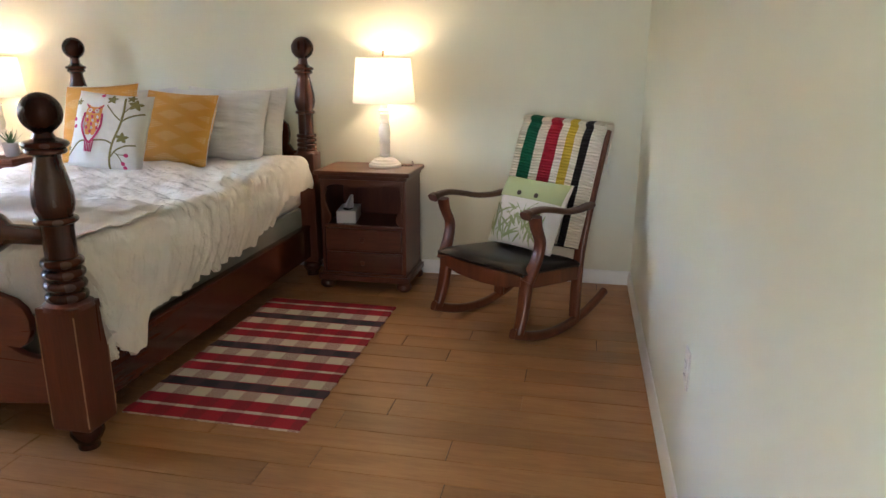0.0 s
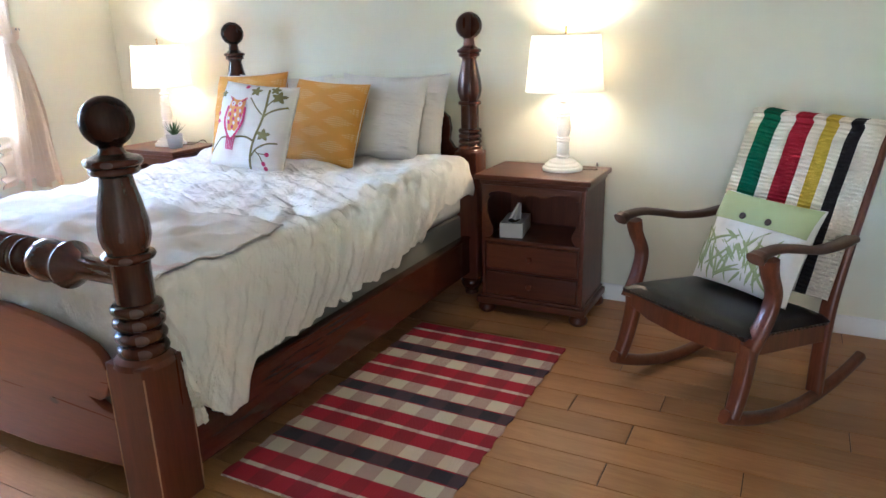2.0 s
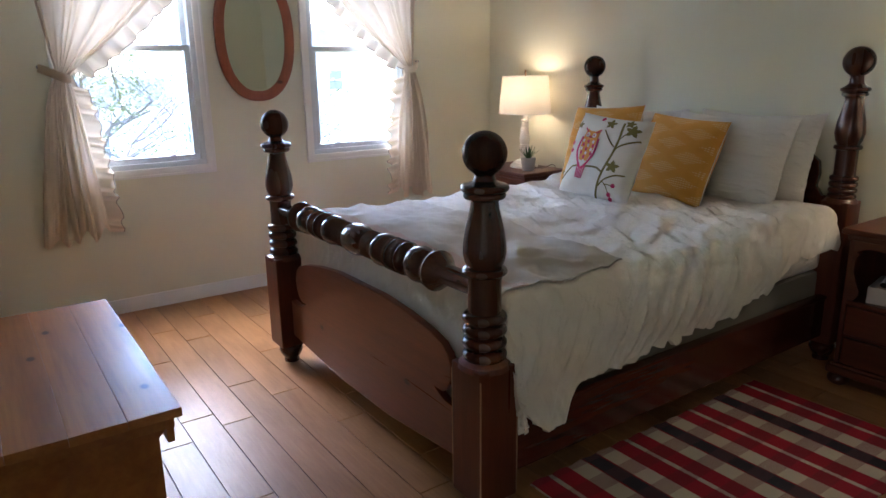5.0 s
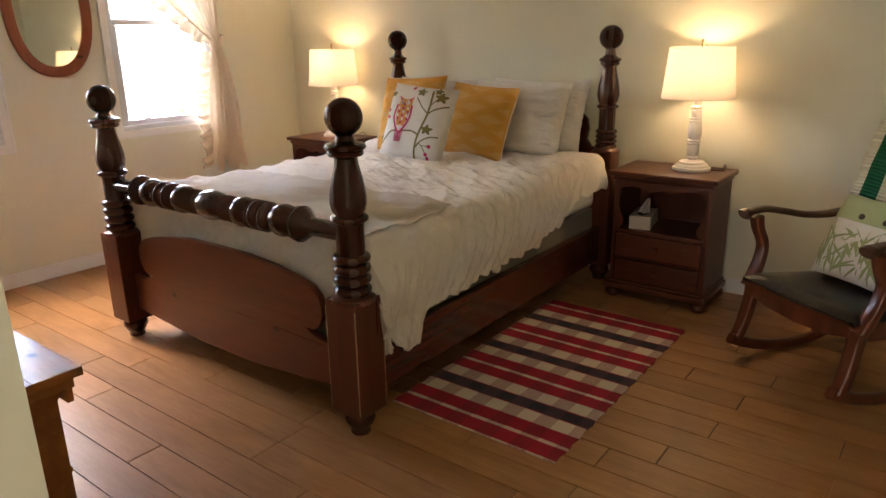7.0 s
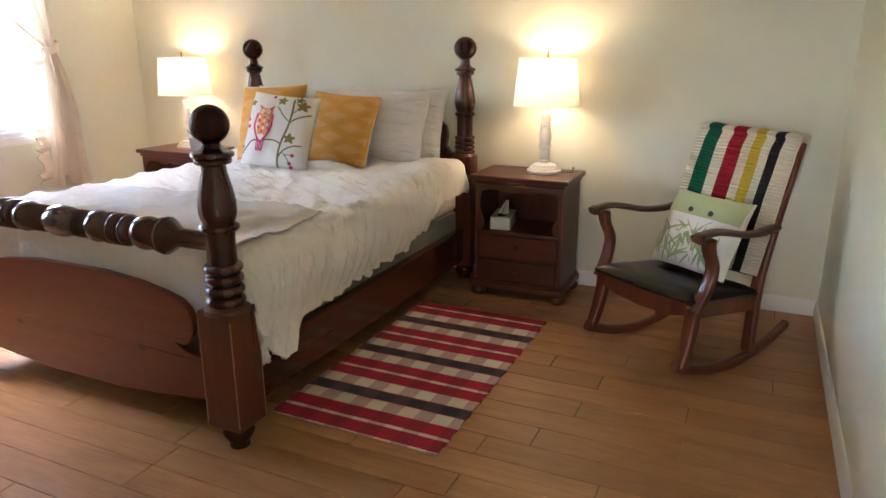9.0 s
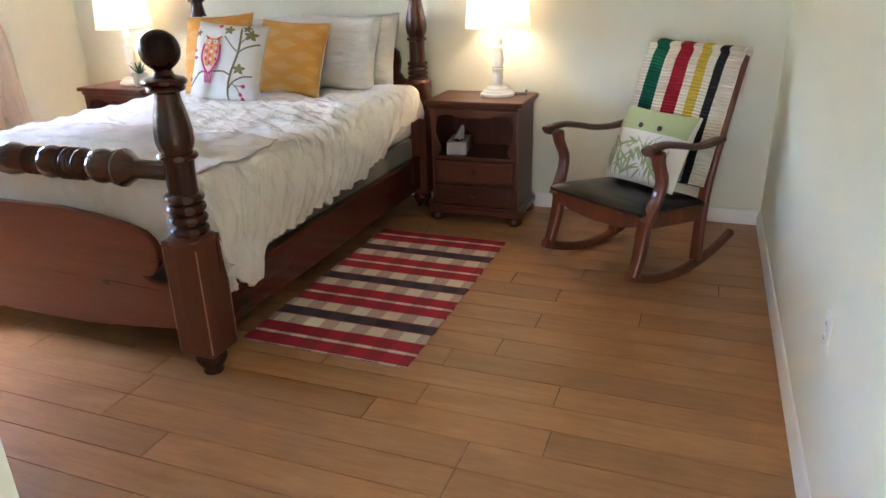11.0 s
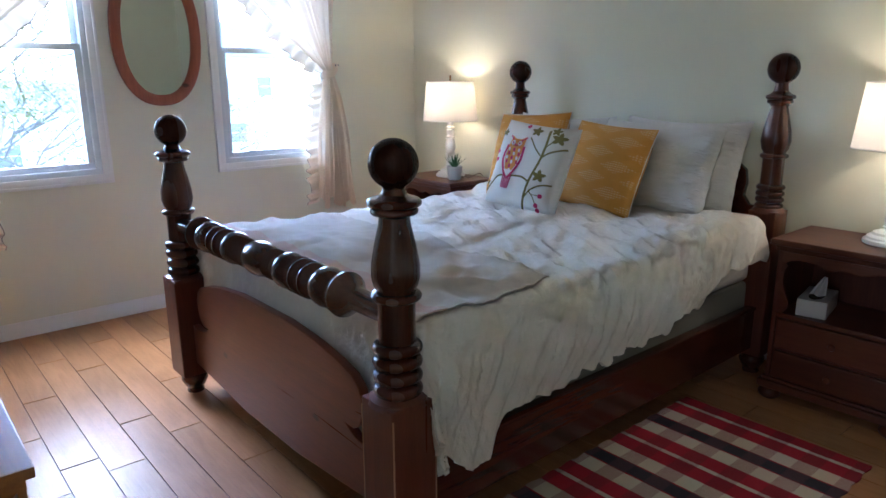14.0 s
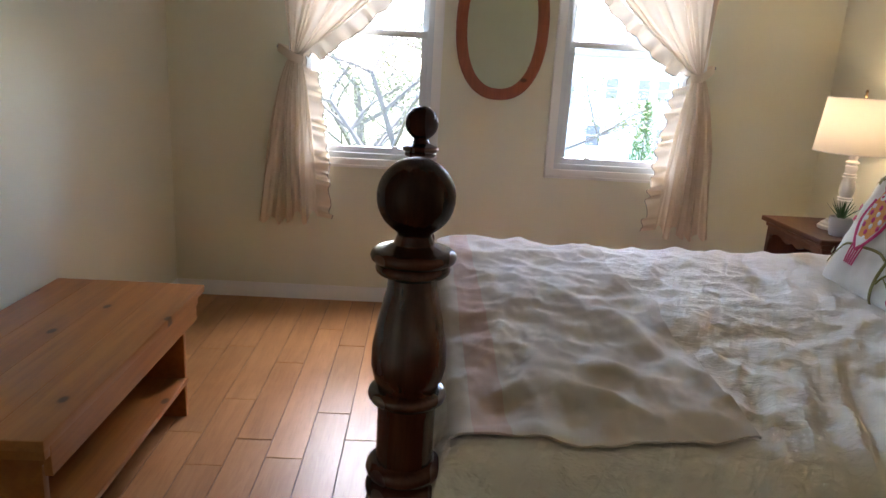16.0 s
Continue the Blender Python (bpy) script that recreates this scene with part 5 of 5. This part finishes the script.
# ---- curtains ----
def build_curtain(name, y_out, y_in, tie_y, tie_z, foot_y0, foot_y1, foot_z, label):
    """y_out: the side on which it is tied; y_in: the other end of the rod."""
    ob = thing(name, label, "curtain", pose(XW, 0, 0), "curtains")
    sgn = 1 if y_in > y_out else -1
    top = 2.27
    def gather(u, v):
        # v 0 at the rod, 0.5 at the tie, 1 at the hem
        if v <= 0.5:
            t = v / 0.5
            z_edge = top + (tie_z - top) * t
            a, b = y_out, y_in
            sw = t ** (1.0 + 0.3 * u)
            y = (a + (b - a) * u) * (1 - sw) + (tie_y + sgn * 0.045 * (u - 0.5)) * sw
            z = top + (tie_z - top) * t
            sag = 0.02 * u * u * math.sin(math.pi * t) 
            z -= sag
            amp = 0.022 * (1 - 0.4 * t)
        else:
            t = (v - 0.5) / 0.5
            w0 = 0.045
            e = t ** 0.55
            a = tie_y - sgn * w0 / 2 + ((foot_y0) - (tie_y - sgn * w0 / 2)) * e
            b = tie_y + sgn * w0 / 2 + ((foot_y1) - (tie_y + sgn * w0 / 2)) * e
            y = a + (b - a) * u
            z = tie_z + (foot_z - tie_z) * t + (0.06 * ns(u * 7, 5, 1) + 0.05 * (u - 0.5)) * t
            amp = 0.012 + 0.02 * t
        x = 0.075 + amp * math.sin(u * 44 + 7 * ns(u * 5, v * 1.6)) * (0.7 + 0.9 * ns(u * 11, v * 1.2, 5)) + 0.022 * ns(u * 7, v * 4, 3)
        if 0.44 < v < 0.56:
            x = x * 0.7 + 0.02
        return Vector((x, y, z))
    part("curtain_cloth", sheet(gather, 150, 90), LACE, ob, "cream gathered cotton")
    def ruffle(u, v):
        t = u
        base = gather(1.0, t)
        nxt = gather(1.0, min(1, t + 0.01))
        d = (nxt - base)
        s = Vector((0, -d.z, d.y))
        s = s.normalized() if s.length > 1e-6 else Vector((0, sgn, 0))
        if s.y * sgn < 0:
            s = -s
        if t > 0.5:
            s = Vector((0, sgn, -0.2)).normalized()
        w = 0.075 * (0.3 if 0.47 < t < 0.53 else 1)
        return base + s * w * v + Vector((0.018 * math.sin(t * 150 + 9 * ns(t * 14, 1)) * (0.3 + v), 0.008 * math.sin(t * 110 + 7 * ns(t * 11, 4)) * v, 0.008 * ns(t * 60, 7) * v))
    part("ruffle", sheet(ruffle, 260, 5), LACE, ob, "gathered ruffle along the edge")
    def edging(u, v):
        p, q = ruffle(u, 1.0), ruffle(u, 0.9)
        return p + (p - q).normalized() * 0.006 * v
    part("edge_binding", sheet(edging, 260, 1), BINDING, ob, "grey-beige stitched binding")
    bm = bmesh.new()
    pts = [(0.03, tie_y - sgn * 0.10, tie_z + 0.045), (0.10, tie_y - sgn * 0.05, tie_z + 0.02), (0.125, tie_y, tie_z - 0.005), (0.10, tie_y + sgn * 0.035, tie_z - 0.012), (0.05, tie_y + sgn * 0.03, tie_z), (0.01, tie_y - sgn * 0.05, tie_z + 0.03), (0.008, tie_y - sgn * 0.10, tie_z + 0.045)]
    sweep(spline(pts, 6), lambda u: (0.008, 0.045), bm, up=Vector((0, 0, 1)))
    part("tieback", bm, LACE, ob, "cream cloth tieback")
    part("tieback_hook", lathe([(0, 0), (0.008, 0), (0.006, 0.03), (0.01, 0.035), (0, 0.038)], 12, pose(0, tie_y - sgn * 0.10, tie_z + 0.05, 0, 90, 0)), STEEL, ob, "small metal hook")


build_curtain("curtain", -3.15, -2.17, -3.01, 1.40, -3.22, -2.88, 0.50, "cream cotton curtain with ruffles, tied back beside the corner window")
build_curtain("curtain", -0.71, -1.63, -0.80, 1.42, -0.60, -0.93, 0.52, "cream cotton curtain with ruffles, tied back near the lamp")


def build_rod(y0, y1):
    ob = thing("curtain_rod", "thin white curtain rod fixed above the window", "curtain rod", pose(XW, 0, 2.28), "curtain rods")
    bm = sweep(spline([(0.0, y0, 0), (0.06, y0, 0), (0.075, y0 + 0.03, 0), (0.075, y1 - 0.03, 0), (0.06, y1, 0), (0.0, y1, 0)], 5), lambda u: (0.012, 0.02))
    part("rod", bm, TRIM, ob)


build_rod(-3.16, -2.10)
build_rod(-1.70, -0.67)


# ---- outlet ----
def build_outlet(y, z):
    ob = thing("wall_outlet", "white plastic duplex outlet on the cream wall", "outlet", pose(0, y, z))
    part("cover_plate", a_box(-0.006, 0.0, -0.036, 0.036, -0.058, 0.058, bevel=0.003), PLASTIC, ob, "white cover plate")
    for dz in (-0.021, 0.021):
        f = part("socket_face", a_box(-0.009, -0.005, -0.017, 0.017, dz - 0.014, dz + 0.014, bevel=0.003), PLASTIC, ob, "white socket face")
        for dy in (-0.0065, 0.0065):
            part("slot", a_box(-0.0096, -0.008, dy - 0.001, dy + 0.001, dz - 0.003, dz + 0.006), BLACK, f, "dark slot", False)
    part("screw", lathe([(0, 0), (0.003, 0), (0.003, 0.001), (0, 0.0015)], 10, pose(-0.006, 0, 0, 0, -90, 0)), STEEL, ob)


build_outlet(-2.262, 0.477)


# ---- outdoors ----
GZ = -4.2
GRASS = Mat("spring_lawn", (0.1, 0.14, 0.05), 0.95)
GRASS.set("Base Color", GRASS.mix(GRASS.noise(0.6, GRASS.coords(), 5), (0.07, 0.11, 0.035), (0.16, 0.15, 0.07)))
GRASS.bump(GRASS.noise(30.0, GRASS.coords(), 3), 0.6, 0.05)
ground = new("ground", link("ground", a_box(-600, 600, -600, 600, GZ - 0.5, GZ), GRASS.m, False))
tagged(ground, "green and straw-coloured spring lawn", "ground", kind="structure")
SIDING = paint("pale_siding", (0.55, 0.52, 0.46), 0.8)
ROOF = paint("grey_shingle", (0.22, 0.21, 0.2), 0.9, 0.6)
DARK_GLASS = Mat("dark_window_glass", (0.11, 0.11, 0.12), 0.3).m
BARK = paint("grey_bark", (0.11, 0.095, 0.085), 0.95, 0.8)
CANOPY = Mat("yellow_green_leaves", (0.14, 0.15, 0.06), 0.8).m
CONIFER = Mat("cedar_green", (0.05, 0.11, 0.02), 0.85).m
BROWN_TWIG = Mat("reddish_twigs", (0.13, 0.10, 0.09), 0.9).m


def build_house():
    ob = thing("house", "pale two-storey house with a low gabled roof across the lawn", "house", pose(-50, 11.0, GZ))
    bm = a_box(-5, 5, -4, 10, 0, 7.0)
    box(bm, -5, 5, -14, -4, 0, 3.8)
    part("house_wall", bm, SIDING, ob, "pale horizontal siding", False)
    roof = [(-4.5, 7.0), (10.5, 7.0), (3.0, 9.8)]
    part("roof", slab(roof, 10.8, "yz", -5.4), ROOF, ob, "grey gabled roof", False)
    part("wing_roof", slab([(-14.4, 3.8), (-4, 3.8), (-4, 5.4), (-9, 5.7)], 10.8, "yz", -5.4), ROOF, ob, "grey wing roof", False)
    for y, z, w, h in ((-1.5, 5.1, 0.75, 1.3), (0.55, 5.1, 0.75, 1.3), (1.8, 5.1, 0.75, 1.3), (3.0, 5.1, 0.75, 1.3), (4.6, 5.1, 0.8, 1.2), (7.5, 5.1, 1.0, 1.3), (-2.4, 2.1, 0.9, 1.3), (2.1, 2.1, 0.8, 1.3), (5.4, 2.1, 1.2, 1.3), (-8, 1.5, 1.2, 1.3), (-11, 1.5, 1.0, 1.2)):
        wd = part("house_window", a_box(5.0, 5.06, y - w / 2 - 0.1, y + w / 2 + 0.1, z - h / 2 - 0.1, z + h / 2 + 0.1), TRIM, ob, "white-framed window", False)
        for k in (0, 1):
            part("pane", a_box(5.05, 5.08, y - w / 2, y + w / 2, z - h / 2 + k * (h / 2 + 0.02), z - 0.02 + k * h / 2), DARK_GLASS, wd, "dark pane", False)


build_house()


def build_cedar():
    ob = thing("cedar", "narrow cone-shaped green cedar standing on the lawn", "tree", pose(-38, 9.7, GZ))
    part("trunk", lathe([(0.09, 0), (0.07, 1.2), (0.02, 4.2)], 10), BARK, ob)
    rnd = random.Random(9)
    bm = bmesh.new()
    for k in range(2400):
        z = 0.1 + 4.4 * rnd.random() ** 1.2
        r = (1.0 * (1 - z / 4.65) ** 0.8 + 0.04) * rnd.uniform(0.75, 1.08)
        a = rnd.uniform(0, 6.283)
        p = Vector((r * math.cos(a), r * math.sin(a), z))
        d = Vector((math.cos(a) * 0.5, math.sin(a) * 0.5, 1)).normalized() * rnd.uniform(0.1, 0.2)
        s = Vector((-math.sin(a), math.cos(a), 0)) * 0.045
        bm.faces.new([bm.verts.new(q) for q in (p - s, p + s, p + d)])
    part("crown", bm, CONIFER, ob, "dense green sprays", False, kind="stuff")


build_cedar()


def build_tree(x, y, hgt, spread, seed, leaf, label, leaves=900):
    leaves *= 2
    ob = thing("tree", label, "tree", pose(x, y, GZ), "garden trees")
    rnd = random.Random(seed)
    bm = bmesh.new()
    tips = []
    def branch(p, d, ln, r, depth):
        pts = [p]
        q, dd = p.copy(), d.copy()
        for k in range(4):
            dd = (dd + Vector((rnd.uniform(-1, 1), rnd.uniform(-1, 1), rnd.uniform(-0.5, 0.8))) * 0.22).normalized()
            q = q + dd * ln / 4
            pts.append(q.copy())
        sweep(pts, lambda u: (2 * r * (1 - 0.5 * u), 2 * r * (1 - 0.5 * u)), bm, n=1, round_=0.5, cap=False)
        if depth == 0:
            tips.extend(pts[1:])
            return
        for k in range((5, 4, 3, 4, 4)[depth]):
            s = pts[rnd.choice((2, 3, 4))]
            a = rnd.uniform(0, 6.283)
            nd = (dd * 0.6 + Vector((math.cos(a), math.sin(a), rnd.uniform(-0.1, 0.6))) * spread).normalized()
            branch(s, nd, ln * rnd.uniform(0.5, 0.75), r * 0.48, depth - 1)
    branch(Vector((0, 0, 0)), Vector((0, 0, 1)), hgt * 0.42, hgt * 0.018, 4)
    part("trunk", bm, BARK if leaf is not BROWN_TWIG else BROWN_TWIG, ob, "branching grey trunk")
    lf = bmesh.new()
    for k in range(leaves):
        p = rnd.choice(tips) + Vector((rnd.gauss(0, 0.25), rnd.gauss(0, 0.25), rnd.gauss(0, 0.2)))
        a, b = rnd.uniform(0, 6.283), rnd.uniform(-1, 1)
        u = Vector((math.cos(a), math.sin(a), b)).normalized() * rnd.uniform(0.025, 0.05)
        w = u.cross(Vector((rnd.uniform(-1, 1), rnd.uniform(-1, 1), 1))).normalized() * 0.025
        lf.faces.new([lf.verts.new(c) for c in (p - u, p + w, p + u, p - w)])
    part("crown", lf, leaf, ob, "sparse spring leaves", False, kind="stuff")


build_tree(-13.5, -2.6, 9.5, 1.1, 3, CANOPY, "bare-limbed tree with sparse yellow-green spring leaves", 2200)
build_tree(-17.0, -6.5, 10.5, 1.1, 5, CANOPY, "tall spring tree with fine twigs and pale leaves", 2200)
build_tree(-20.0, -0.6, 11.0, 1.0, 7, BROWN_TWIG, "leafless tree with fine reddish twigs", 1200)
build_tree(-24.0, -4.6, 12.0, 1.1, 8, CANOPY, "large tree with thin new leaves behind the others", 2200)
build_tree(-30.0, 9.5, 7.0, 1.0, 12, BROWN_TWIG, "small leafless shrub-like tree on the lawn", 900)
build_tree(-20.0, 8.2, 7.5, 1.0, 13, CANOPY, "tree with pale leaves beyond the lamp-side window", 1500)


# ---- floor ----
floor = new("floor", link("floor", a_box(XW - 0.1, T, YA - T, 0.1, -0.12, -0.0045), JOINT, False))
tagged(floor, "honey-brown oak laminate plank floor", "floor", kind="structure")


def build_planks():
    pitch, gap = 0.1337, 0.0016
    rnd = random.Random(21)
    known = {3: [-0.93], 0: [-1.146], 1: [-0.90], 2: [-0.524], 4: [-0.517], 5: [-1.027], 6: [-1.195], 11: [-2.2], 10: [-3.25, -2.2], 12: [-3.11, -1.9], 13: [-3.92, -2.54], 14: [-3.54, -3.05, -1.8], 15: [-4.09, -3.265, -2.1]}
    cache = {}
    k0 = 8
    for row in range(-k0, 34):
        y1 = -1.07 - row * pitch
        y0 = y1 - pitch
        if y0 > 0:
            continue
        y1 = min(y1, 0.0)
        west = XW if y1 > YS else XA
        if y1 <= YA:
            break
        fixed = sorted(known.get(row, []))
        cuts = [west]
        if fixed:
            marks = list(fixed)
            x = fixed[0]
            while x - west > 1.35:
                x -= rnd.choice((0.7, 0.95, 1.25))
                marks.append(x)
            x = fixed[-1]
            while -x > 1.35:
                x += rnd.choice((0.7, 0.95, 1.25))
                marks.append(x)
            marks.sort()
            for a, b in zip(list(marks), marks[1:]):
                n = int((b - a) / 1.35)
                for q in range(n):
                    marks.append(a + (b - a) * (q + 1) / (n + 1))
        else:
            x = west + rnd.uniform(0.2, 1.1)
            marks = []
            while x < -0.2:
                marks.append(x)
                x += rnd.choice((0.62, 0.9, 1.25))
        cuts += sorted(m for m in marks if west + 0.08 < m < -0.08) + [0.0]
        for a, b in zip(cuts, cuts[1:]):
            ln, wd = round(b - a, 2), round(y1 - max(y0, YA), 3)
            key = (ln, wd)
            if key not in cache:
                hx, hy = (b - a) / 2 - gap, wd / 2 - gap
                bm = bmesh.new()
                lo = [bm.verts.new((sx * hx, sy * hy, -0.004)) for sx, sy in ((-1, -1), (1, -1), (1, 1), (-1, 1))]
                mid = [bm.verts.new((sx * hx, sy * hy, -0.0012)) for sx, sy in ((-1, -1), (1, -1), (1, 1), (-1, 1))]
                top = [bm.verts.new((sx * (hx - 0.0012), sy * (hy - 0.0012), 0)) for sx, sy in ((-1, -1), (1, -1), (1, 1), (-1, 1))]
                for r, s in ((lo, mid), (mid, top)):
                    for i in range(4):
                        bm.faces.new((r[i], r[(i + 1) % 4], s[(i + 1) % 4], s[i]))
                bm.faces.new(top)
                cache[key] = link("plank", bm, PLANK, False)
            p = new("plank", cache[key])
            p.parent = floor
            p.location = ((a + b) / 2, (y1 + max(y0, YA)) / 2, 0)


build_planks()
